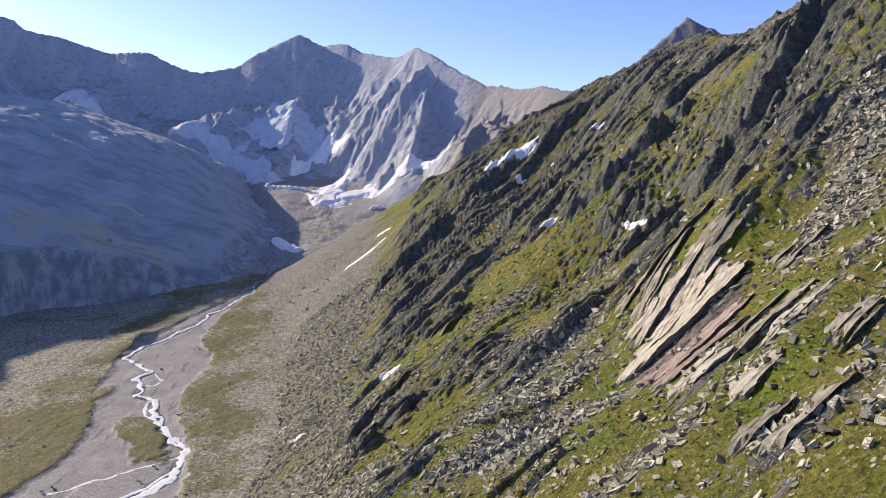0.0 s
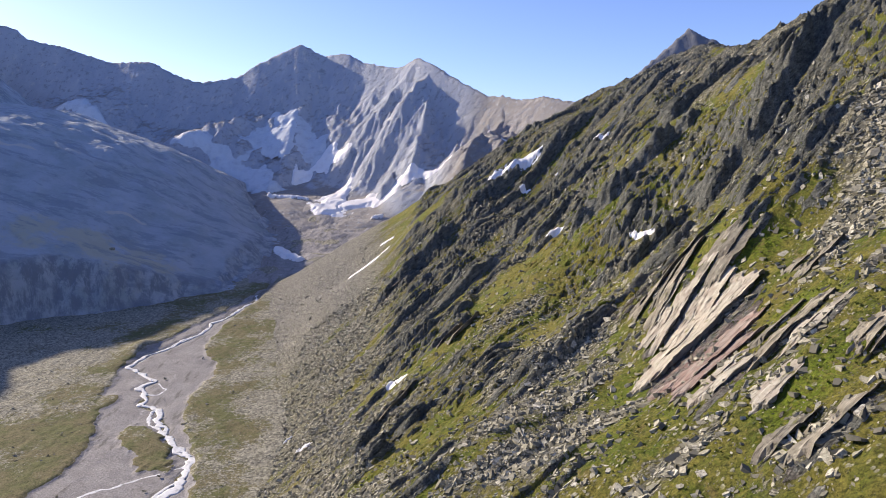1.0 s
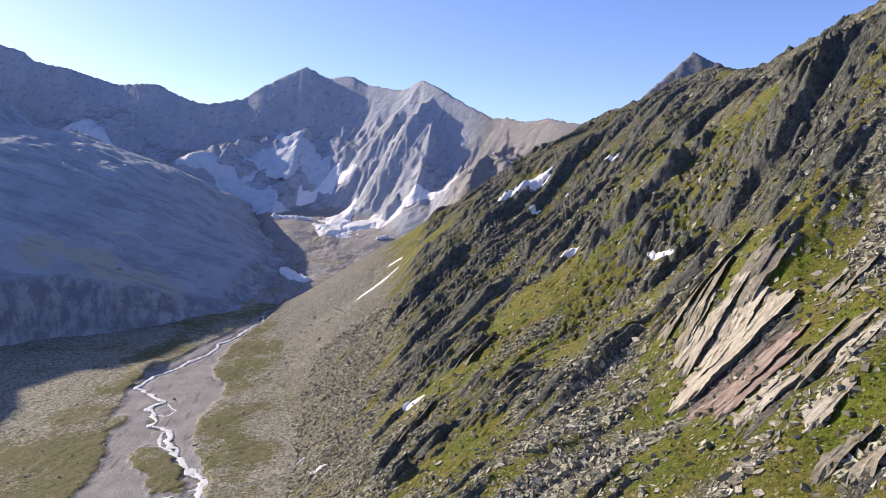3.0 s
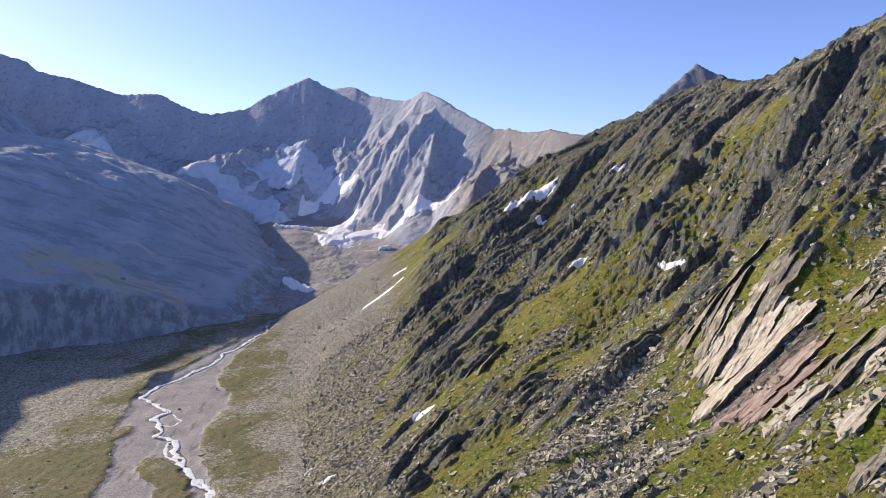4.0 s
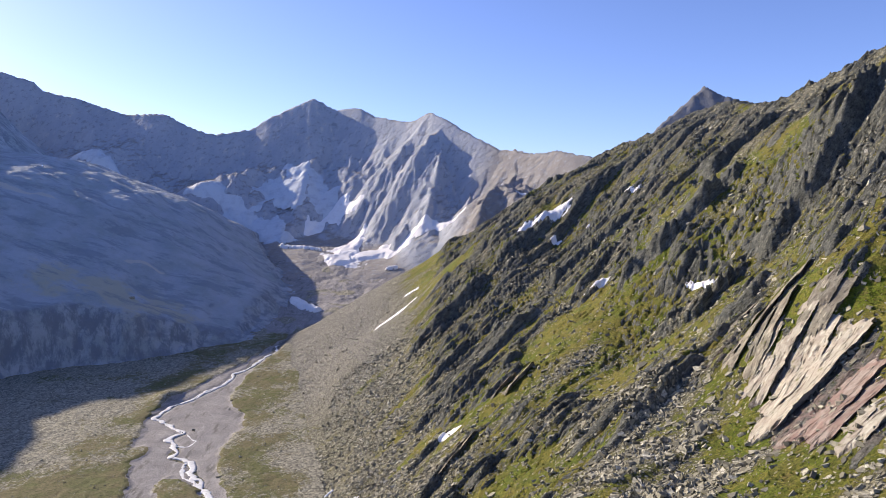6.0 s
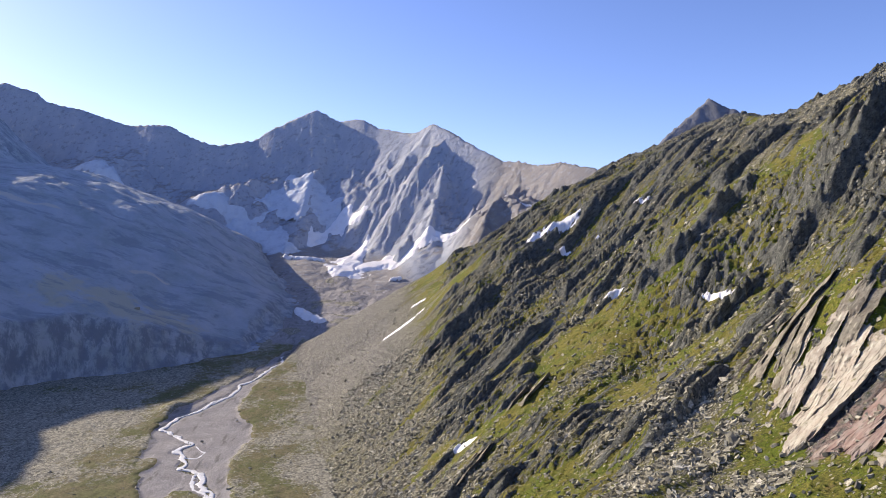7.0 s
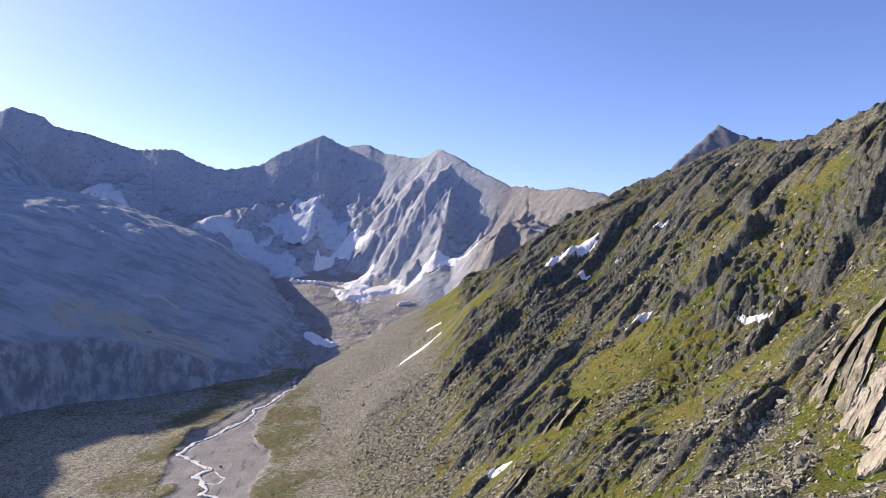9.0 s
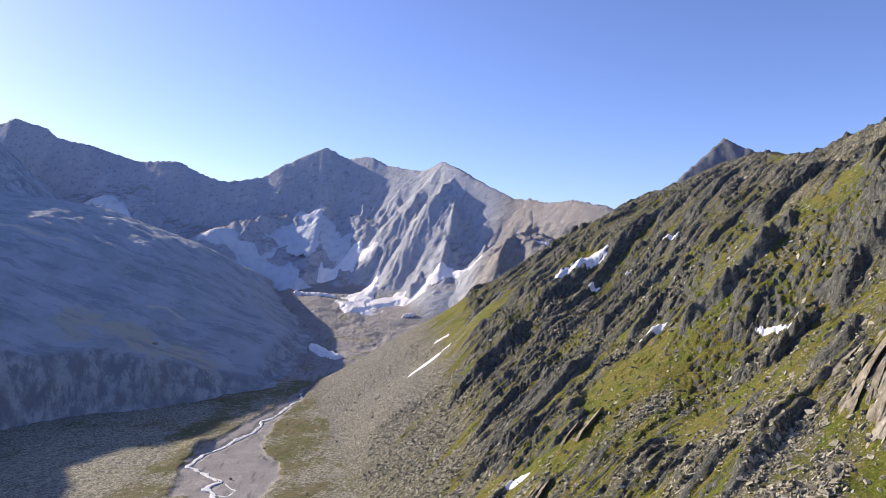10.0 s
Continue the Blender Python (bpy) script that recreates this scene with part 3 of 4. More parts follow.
def scree_share(x, y, bare):
    """How far loose stone covers the hillside."""
    share = 0.19 + 0.36 * fbm(x * 0.35, y - 0.45 * x, 34, 3, 71) + 0.46 * smooth(-10, -95, x + 0.08 * (y - 500)) + 0.2 * bare + 0.3 * smooth(120, 20, CREST(y) - x) * smooth(380, 520, y)
    for cx, cy, rx, ry, w in HEAPS:
        share = share + w * np.exp(-((x - cx) / rx) ** 2 - ((y - cy) / ry) ** 2)
    for cx, cy, rx, ry, w in MEADOWS:
        share = share - w * np.exp(-((x - cx) / rx) ** 2 - ((y - cy) / ry) ** 2)
    return share


# Sunny hillside.
hx = spaced((-360, -170, 6, 1.2), (-170, 330, 0.9, 0.9), (330, 430, 0.9, 3), (430, 1200, 10, 60))
hy = spaced((-1500, 60, 60, 12), (60, 130, 10, 0.7), (130, 420, 0.7, 1.1), (420, 900, 1.1, 2.4), (900, 1330, 2.4, 3), (1330, 1900, 8, 20))
X, Y = np.meshgrid(hx, hy)
Z, rocky, bare = slope_land(X, Y)
steep = np.hypot(np.gradient(Z, hx, axis=1), np.gradient(Z, hy, axis=0))
rock_mask = np.maximum(rocky, smooth(1.25, 1.9, steep)) * smooth(0.55, 0.9, steep + 0.4 * rocky)
scree_mask = scree_share(X, Y, bare)
rust = np.exp(-((X - 96) / 30) ** 2 - ((Y - 240) / 26) ** 2) + 0.25 * smooth(0.3, 0.7, fbm(X, Y, 60, 3, 77)) * smooth(420, 330, Y)
pale = np.exp(-(((X - 95) / 26) ** 2 + ((Y - 258 - 0.4 * (X - 95)) / 22) ** 2) ** 2)
rock_mask = np.maximum(rock_mask, 0.8 * pale)
rock_mask = np.maximum(rock_mask, 0.38 * smooth(0.4, 0.95, bare) * smooth(640, 840, Y))
sheet("hillside", hx, hy, Z, SUNNY, {"rock": rock_mask, "scree": scree_mask, "rust": rust, "fan": smooth(-40, -140, X + 0.12 * (Y - 800)) * smooth(700, 980, Y), "lush": smooth(0.10, -0.15, scree_mask) * smooth(460, 330, Y)}, "steep sunlit alpine hillside with grass, scree and tilted rock ribs", "hillside")

# Valley floor, out to the horizon.
fx = spaced((-4600, -760, 400, 20), (-760, -560, 20, 2.2), (-560, -100, 1.9, 1.9), (-100, 60, 2, 20), (60, 4600, 40, 600))
fy = spaced((-4600, 250, 500, 12), (250, 460, 12, 2), (460, 900, 1.6, 2.0), (900, 1500, 2.4, 4), (1500, 2100, 5, 8), (2100, 4700, 40, 500))
X, Y = np.meshgrid(fx, fy)
FLAT_LEFT = curve([(-600, -430), (480, -370), (568, -343), (649, -355), (737, -396), (866, -426), (984, -409), (1085, -376), (1208, -344), (1260, -330)], 14)
FLAT_RIGHT = curve([(-600, -300), (480, -212), (540, -222), (600, -236), (705, -289), (770, -300), (850, -292), (935, -346), (1068, -347), (1225, -323), (1260, -318)], 14)
RIVER = [(-262, 470), (-252, 521), (-235, 550), (-238, 602), (-275, 636), (-292, 668), (-313, 706), (-322, 722), (-345, 736), (-352, 764), (-370, 784), (-360, 806), (-388, 836), (-416, 862), (-410, 905), (-396, 930),
         (-384, 965), (-370, 998), (-368, 1050), (-352, 1090), (-350, 1120), (-332, 1165), (-336, 1195), (-322, 1225), (-326, 1262), (-345, 1300), (-350, 1360)]
edge = 5 * fbm(X, Y, 26, 3, 81)
inside = smooth(-5, 5, X - FLAT_LEFT(Y) + edge) * smooth(-5, 5, FLAT_RIGHT(Y) - X + edge) * smooth(1285, 1225, Y)
isle = smooth(-0.15, 0.15, np.exp(-((X + 300 + 0.62 * (Y - 640)) / 25) ** 2 - ((Y - 630) / 50) ** 2) - 0.45 + 0.35 * fbm(X, Y, 24, 4, 89))
isle = np.maximum(isle, np.exp(-(((X + 388) / 12) ** 2 + ((Y - 742) / 22) ** 2) ** 2))
inside = inside * (1 - isle)
channel, _, _ = from_line(X + 2.5 * fbm(X, Y, 16, 2, 84), Y, RIVER)
rough = smooth(1230, 1500, Y)
Z = floor_height(X, Y) + 2.6 * (1 - inside) * smooth(2100, 1900, Y) + 0.5 * fbm(X, Y, 9, 3, 82) * (1 - inside) + rough * (5 * fbm(X, Y, 90, 4, 83) + 1.5 * crags(X, Y, 30, 3, 85))
Z = Z - 1.3 * smooth(9, 2, channel) - 7 * rough * np.exp(-((X + 335) / 40) ** 2) * smooth(1600, 1400, Y)
Z = Z + 9 * np.exp(-((X + 428 - 0.1 * (Y - 950)) / 16) ** 2 - ((Y - 930) / 26) ** 2)
stony = 0.42 + 0.35 * fbm(X, Y, 70, 3, 86) + 0.4 * smooth(-250, -170, X) + 0.35 * smooth(-430, -520, X) + rough - 0.25 * smooth(760, 560, Y)
gravel = np.maximum(inside, 0.9 * smooth(1200, 1330, Y) * smooth(-0.2, 0.15, fbm(X, Y, 60, 4, 88) + 0.4))
sheet("ground", fx, fy, Z, FLOOR_MAT, {"gravel": gravel, "scree": stony}, "flat valley floor of grey gravel, thin turf and scattered stones", "ground")

# Shaded flank.
lx = spaced((-4000, -1480, 250, 14), (-1480, -1000, 12, 6), (-1000, -370, 3.2, 3.2))
ly = spaced((-2500, 500, 150, 20), (500, 800, 12, 4), (800, 1300, 3, 3.4), (1300, 2060, 3.8, 5.5))
X, Y = np.meshgrid(lx, ly)
Z, cliff = left_land(X, Y)
steep = np.hypot(np.gradient(Z, lx, axis=1), np.gradient(Z, ly, axis=0))
sheet("shaded_flank", lx, ly, Z, HAZED_FLANK, {"rock": np.maximum(0.8 * cliff, smooth(0.7, 1.2, steep)), "scree": 0.45 + 0.4 * fbm(X, Y, 120, 3, 91), "turf": (0.75 + 0.7 * fbm(X, Y, 60, 4, 92)) * np.exp(-((Y - 1205 - 0.12 * (X + 600)) / 62) ** 2) * smooth(-460, -530, X) * smooth(-800, -720, X),
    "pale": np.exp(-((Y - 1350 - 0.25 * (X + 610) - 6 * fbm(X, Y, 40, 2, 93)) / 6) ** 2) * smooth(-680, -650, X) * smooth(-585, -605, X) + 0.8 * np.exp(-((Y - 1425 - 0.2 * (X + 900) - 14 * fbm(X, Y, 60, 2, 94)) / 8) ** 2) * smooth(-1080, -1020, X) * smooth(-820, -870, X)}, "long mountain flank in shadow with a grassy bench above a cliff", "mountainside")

# Range at the head of the valley.
rx = spaced((-4600, -1700, 300, 16), (-1700, 420, 4.5, 4.5), (420, 2500, 14, 200))
ry = spaced((1480, 2480, 4.5, 4.5), (2480, 4000, 15, 150))
X, Y = np.meshgrid(rx, ry)
Z = far_land(X, Y)
steep = np.hypot(np.gradient(Z, rx, axis=1), np.gradient(Z, ry, axis=0))
Z = np.where(X > 330, Z - 0.3 * (X - 330), Z)
sheet("mountain_range", rx, ry, Z, HAZED_RANGE_MAT, {"debris": np.maximum(smooth(0.9, 0.5, steep), smooth(-10, 90, X + 0.4 * (1800 - Y)))}, "jagged grey granite mountain range closing the valley", "mountain")


# ---- snow, ice and water ----
def on_slope(x, y):
    return slope_land(x, y)[0]


def band_mesh(name, line, halves, land, thick, material, seed, ragged=0.25, across=10, step=2.0, relief=0.0, ease=3):
    """A sheet of snow, ice or water laid along a line over the land, thick in its middle and thin at a ragged edge."""
    pts = np.array(line, float)
    leng = np.concatenate([[0], np.cumsum(np.hypot(*np.diff(pts, axis=0).T))])
    count = max(int(leng[-1] / step), 8)
    s = np.linspace(0, leng[-1], count)
    cx, cy = np.interp(s, leng, pts[:, 0]), np.interp(s, leng, pts[:, 1])
    soft = ease
    cx, cy = cx + 5 * fbm(s, s * 0, 30, 3, seed + 1), cy + 5 * fbm(s, s * 0 + 9, 30, 3, seed + 2)
    w = np.ones(2 * soft + 1) / (2 * soft + 1)
    cx, cy = (np.convolve(np.pad(v, soft, mode="edge"), w, "valid") for v in (cx, cy))
    tx, ty = np.gradient(cx), np.gradient(cy)
    norm = np.hypot(tx, ty) + 1e-9
    half = np.interp(s / leng[-1], np.linspace(0, 1, len(halves)), halves)
    close = np.clip(np.sin(np.pi * np.clip(s / leng[-1], 0, 1)) * 4, 0.04, 1) ** 0.5
    v = np.linspace(-1, 1, across + 1)
    left = half * close * (1 + ragged * fbm(s, s * 0, min(max(leng[-1] / 7, 3), 14), 4, seed))
    right = half * close * (1 + ragged * fbm(s, s * 0 + 50, min(max(leng[-1] / 7, 3), 14), 4, seed + 3))
    reach = np.where(v[None] < 0, right[:, None], left[:, None]) * v[None]
    px, py = cx[:, None] - (ty / norm)[:, None] * reach, cy[:, None] + (tx / norm)[:, None] * reach
    pz = land(px, py) + thick * (1 - np.abs(v[None]) ** 2.5) * close[:, None] - 0.35 * thick * (np.abs(v[None]) > 0.99)
    if relief:
        pz = pz + relief * (crags(px, py, relief * 5, 3, seed + 6) - 0.8) * (1 - v[None] ** 2)
    me = bpy.data.meshes.new(name)
    n = across + 1
    top = np.stack([px.ravel(), py.ravel(), pz.ravel()], 1)
    low = top - (0, 0, thick + 2.0)
    faces, size = [], len(top)
    for i in range(count - 1):
        for j in range(across):
            a = i * n + j
            faces.append((a, a + n, a + n + 1, a + 1))
            faces.append((size + a, size + a + 1, size + a + n + 1, size + a + n))
    rim = [j for j in range(n)] + [i * n + across for i in range(1, count)] + [(count - 1) * n + j for j in range(across - 1, -1, -1)] + [i * n for i in range(count - 2, 0, -1)]
    faces += [(a, b, b + size, a + size) for a, b in zip(rim, rim[1:] + rim[:1])]
    me.from_pydata(np.concatenate([top, low]).tolist(), [], faces)
    bm = bmesh.new()
    bm.from_mesh(me)
    bmesh.ops.recalc_face_normals(bm, faces=bm.faces)
    bm.to_mesh(me)
    bm.free()
    me.polygons.foreach_set("use_smooth", np.ones(len(me.polygons), dtype=bool))
    me.materials.append(material)
    return new(name, me)


def lying(name, line, halves, land, thick, material, seed, step, ragged=0.5, relief=0.0):
    """Snow or ice lying on the land along a line: thick inside, its edge sinking under stones and rock."""
    pts = np.array(line, float)
    far = max(halves) * 1.6 + step * 2
    xs = np.arange(pts[:, 0].min() - far, pts[:, 0].max() + far, step)
    ys = np.arange(pts[:, 1].min() - far, pts[:, 1].max() + far, step)
    gx, gy = np.meshgrid(xs, ys)
    dist, _, along = from_line(gx, gy, line)
    half = np.interp(along, np.linspace(0, 1, len(halves)), halves)
    size = max(halves)
    full = 1 - dist / half + ragged * fbm(gx, gy, size * 1.3, 4, seed, 0.6)
    base = land(gx, gy)
    z = base + thick * np.clip(full * 1.6, -1, 1)
    if relief:
        z = z + relief * (crags(gx, gy, relief * 7, 3, seed + 6) - 0.8) * smooth(0, 0.5, full)
    keep = full > -0.25
    nx = len(xs)
    quad = keep[:-1, :-1] & keep[1:, :-1] & keep[:-1, 1:] & keep[1:, 1:]
    rows, cols = np.where(quad)
    a = rows * nx + cols
    faces = np.stack([a, a + 1, a + nx + 1, a + nx], 1)
    used, flat = np.unique(faces, return_inverse=True)
    co = np.stack([gx.ravel(), gy.ravel(), z.ravel()], 1)[used]
    me = bpy.data.meshes.new(name)
    me.from_pydata(co.tolist(), [], flat.reshape(-1, 4).tolist())
    me.polygons.foreach_set("use_smooth", np.ones(len(me.polygons), dtype=bool))
    me.materials.append(material)
    return new(name, me)


PATCHES = [
    ([(-140, 994), (-124, 998), (-106, 1001)], (7, 15, 9), "white snow patch in a gully above the scree"),
    ([(60, 942), (92, 944), (124, 944)], (5, 6, 8), "long narrow white snow patch under a rock step"),
    ([(88, 653), (99, 653), (112, 650)], (2.5, 5, 2.5), "narrow white snow patch on grass below dark rock"),
    ([(143, 534), (151, 520), (160, 503)], (1.8, 2.8, 2.2), "thin white snow strip in a rock gully"),
    ([(190, 886), (203, 878)], (3.0, 3.4), "small white snow patch high on the hillside"),
    ([(143, 892), (155, 887)], (2.6, 2.4), "small white snow patch among rocks"),
    ([(98, 908), (108, 904)], (3.4, 3), "small dirty snow patch on pinkish scree"),
    ([(-104, 1096), (-86, 1090)], (4, 3), "small white snow patch on the slope"),
    ([(-96, 1000), (-86, 998)], (2.5, 2.5), "small white snow remnant on the slope"),
    ([(-138, 585), (-131, 583), (-124, 581)], (1.5, 2.6, 2), "small dirty snow remnant on the lower scree"),
    ([(-160, 632), (-154, 636)], (1.6, 1.6), "tiny dirty snow remnant on the lower scree"),
    ([(-50, 551), (-44, 549), (-37, 545)], (3.5, 6, 3), "white snow patch at the foot of a crag"),
]
for k, (line, halves, words) in enumerate(PATCHES):
    tagged(lying("snow_patch", line, halves, on_slope, 2.0, SNOW_MAT, 100 + 7 * k, 0.7 if line[0][1] < 700 else 1.4, 0.3), words, "snow patch", "snow patches on the hillside")


def on_moraine(x, y):
    rough = smooth(1230, 1500, y)
    return floor_height(x, y) + 2.6 + rough * (5 * fbm(x, y, 90, 4, 83) + 1.5 * crags(x, y, 30, 3, 85)) - 7 * rough * np.exp(-((x + 335) / 40) ** 2) * smooth(1600, 1400, y)


def on_valley_head(x, y):
    return np.maximum(far_land(x, y, 0.25), on_moraine(x, y))


HEAD_SNOW = [
    ([(-262, 1950), (-284, 1880), (-300, 1812), (-306, 1770)], (13, 28, 42, 52), "steep snow cone at the foot of the granite face"),
    ([(-425, 1985), (-376, 2008), (-330, 2028), (-290, 2005)], (28, 40, 38, 20), "broken snow field beside the snow cone"),
    ([(18, 1745), (-40, 1766), (-84, 1784), (-140, 1790), (-200, 1792), (-260, 1776)], (7, 13, 22, 32, 36, 32), "long tongue of old snow below the rock face"),
    ([(-480, 1864), (-371, 1842)], (7, 7), "flat rim of snow at the glacier's foot"),
    ([(58, 1748), (86, 1752), (114, 1760)], (4, 7, 4), "slanting snow strip on the far scree"),
    ([(126, 1655), (146, 1648), (168, 1640)], (6, 8, 5), "white snow patch on the far shoulder"),
    ([(-362, 1476), (-338, 1440), (-303, 1402)], (13, 16, 9), "ragged snow bank beside the upper stream"),
    ([(-176, 1676), (-154, 1676)], (6, 5), "small snow patch on the moraine"),
]
for k, (line, halves, words) in enumerate(HEAD_SNOW):
    tagged(lying("snow_field", line, halves, on_valley_head, 8.0, FIRN_MAT, 300 + 7 * k, 2.5, 0.5, 0.3), words, "snow field", "snow at the valley's head")
GLACIERS = [
    ([(-800, 2040), (-690, 2064), (-570, 2108), (-480, 2112), (-400, 2082)], (16, 44, 70, 80, 44), 1.6, "shaded hanging glacier with crevasses under the peak"),
    ([(-640, 1985), (-550, 1945), (-470, 1905)], (34, 48, 24), 1.4, "lower glacier tongue in shadow at the rock wall's foot"),
    ([(-1270, 2160), (-1180, 2150), (-1110, 2140), (-1040, 2120)], (16, 30, 30, 10), 1.2, "small shaded ice field high on the wall"),
]
for k, (line, halves, relief, words) in enumerate(GLACIERS):
    tagged(lying("glacier", line, halves, on_valley_head, 9.0, ICE_MAT, 400 + 10 * k, 4.0, 0.6, relief), words, "glacier", "ice at the valley's head")


def stream_height(x, y):
    return floor_height(x, y) - 0.1


def stream_part(name, line, halves, seed):
    return tagged(band_mesh(name, line, halves, stream_height, 0.22, WATER_MAT, seed, 1.3, 6, 1.2, ease=2), "pale milky glacier stream winding over gravel", "stream", kind="structure")


stream_part("stream", RIVER, (5.5, 4.5, 3.4, 3.0, 2.6, 2.4, 2.2, 2.2, 2.2, 2.2, 2.2, 2.4), 500)
stream_part("stream_branch", [(-322, 722), (-330, 712), (-318, 690), (-296, 668), (-286, 650)], (1.5, 2.2, 2, 1.5), 510)
stream_part("stream_branch", [(-240, 610), (-262, 622), (-282, 650), (-296, 672)], (1.2, 1.6, 1.4, 1.0), 540)
stream_part("stream_branch", [(-238, 560), (-252, 530), (-276, 500), (-290, 480)], (1.8, 2.4, 2.2, 2.0), 550)
stream_part("stream_branch", [(-398, 925), (-390, 950), (-376, 975), (-372, 1000)], (1.0, 1.4, 1.2, 1.0), 560)
stream_part("stream_branch", [(-236, 600), (-262, 572), (-296, 548), (-330, 520)], (1.5, 2, 2, 2.5), 520)
stream_part("stream_branch", [(-355, 764), (-338, 762), (-336, 780), (-352, 800)], (1.0, 1.4, 1.4, 1.0), 530)

# ---- the pyramid peak behind the crest ----
qx, qy = spaced((218, 728, 4, 4)), spaced((1088, 1628, 5, 5))
X, Y = np.meshgrid(qx, qy)
ax, ay = X - 448, Y - 1308
Z = 514 - np.maximum.reduce([1.9 * (-ax * 0.7 + ay * 0.62), 0.66 * (ax * 0.9 - ay * 0.2), 1.3 * (-ay * 0.92 - 0.28 * ax), 0.9 * ay])
Z = np.maximum(Z, 0.35 * Z + 0.65 * 372) + 5.0 * (crags(X + 0.3 * Y, Y, 40, 4, 95) - 0.95)
Z = np.where(np.minimum.reduce([X - 218, 728 - X, Y - 1088, 1628 - Y]) < 4, 150, Z)
sheet("pyramid_peak", qx, qy, Z, PEAK_MAT, {"debris": X * 0}, "dark pyramid-shaped rock peak behind the crest", "mountain")


# ---- tilted rock slabs ----
def slab(name, parent, a, b, width, lift, seed, material):
    """One plate of bedded rock running up the slope, its near edge standing out and undercut."""
    a, b = np.array(a, float), np.array(b, float)
    run = np.hypot(*(b - a))
    d = (b - a) / run
    c = np.array((-d[1], d[0]))
    nu, nv = max(int(run / 1.1), 10), max(int(width / 1.1), 6)
    u, v = np.meshgrid(np.linspace(0, 1, nu), np.linspace(0, 1, nv), indexing="ij")
    arc = np.clip(9 * u * (1 - u), 0.05, 1) ** 0.5
    jag = fbm(u * run, u * 0 + seed, max(9.0, 1.6 * lift), 4, seed, 0.5)
    notch = np.round(1.1 * fbm(u * run, u * 0 + seed + 5, max(24.0, 2.5 * lift), 2, seed + 3))
    side = min(0.05 * width, 0.6) * jag + min(0.09 * width, 1.4) * notch + width * (1 - arc) * 0.3
    reach = width * arc * (0.9 + 0.1 * jag)
    slip = u * run + 2.6 * fbm(v * width, v * 0 + seed, 5, 3, seed + 1) * (2 * np.abs(u - 0.5)) ** 2
    px = a[0] + d[0] * slip + c[0] * (side + v * reach)
    py = a[1] + d[1] * slip + c[1] * (side + v * reach)
    tall = (0.9 * lift + min(0.12 * lift, 0.7) * jag) * arc ** 0.5 * smooth(-0.04, 0.2, u) * smooth(1.04, 0.85, u)
    steps = min(0.06 * lift, 0.35) * np.round(1.8 * fbm(slip * 0.22, v * width, 4.5, 3, seed + 2)) + 0.12 * fbm(px, py, 3.0, 3, seed + 4)
    mid_x, mid_y = (a + b)[0] / 2 + c[0] * width / 2, (a + b)[1] / 2 + c[1] * width / 2
    lay = float((slope_soft(np.array([mid_x]), np.array([mid_y])) - slope_base(np.array([mid_x]), np.array([mid_y])))[0])
    bed = 0.7 * (slope_base(px, py) + lay) + 0.3 * slope_soft(px, py)
    rag = fbm(0.5 * u * run, v * width, max(5.0, 0.3 * width), 4, seed + 6, 0.6)
    inner = np.minimum(np.minimum(u, 1 - u) * run / 9.0, (1 - v) * width / 5.0) + 0.75 * rag
    pz = bed + tall * (1 - v) ** 0.8 + steps - (tall + 1.6) * smooth(0.45, -0.05, inner)
    top = np.stack([px.ravel(), py.ravel(), pz.ravel()], 1)
    under = 0.5 * tall * (v < 0.01)
    low = np.stack([(px + c[0] * under).ravel(), (py + c[1] * under).ravel(), np.minimum(pz - 2.0, bed - 2.5).ravel()], 1)
    mid = np.stack([(px + c[0] * under * 0.9).ravel(), (py + c[1] * under * 0.9).ravel(), (pz - 0.35 * tall - 0.3).ravel()], 1)
    rim = [i * nv for i in range(nu)] + [(nu - 1) * nv + j for j in range(1, nv)] + [i * nv + nv - 1 for i in range(nu - 2, -1, -1)] + [j for j in range(nv - 2, 0, -1)]
    pos = {r: k for k, r in enumerate(rim)}
    n0, n1 = nu * nv, len(rim)
    co = np.concatenate([top, mid[rim], low[rim]])
    faces = [(i * nv + j, (i + 1) * nv + j, (i + 1) * nv + j + 1, i * nv + j + 1) for i in range(nu - 1) for j in range(nv - 1)]
    for k, r in enumerate(rim):
        s = rim[(k + 1) % n1]
        faces += [(s, r, n0 + k, n0 + (k + 1) % n1), (n0 + (k + 1) % n1, n0 + k, n0 + n1 + k, n0 + n1 + (k + 1) % n1)]
    me = bpy.data.meshes.new(name)
    me.from_pydata(co.tolist(), [], faces)
    me.update()
    me.materials.append(material)
    ob = new(name, me)
    ob.parent, ob.matrix_parent_inverse = parent, parent.matrix_world.inverted()
    return ob


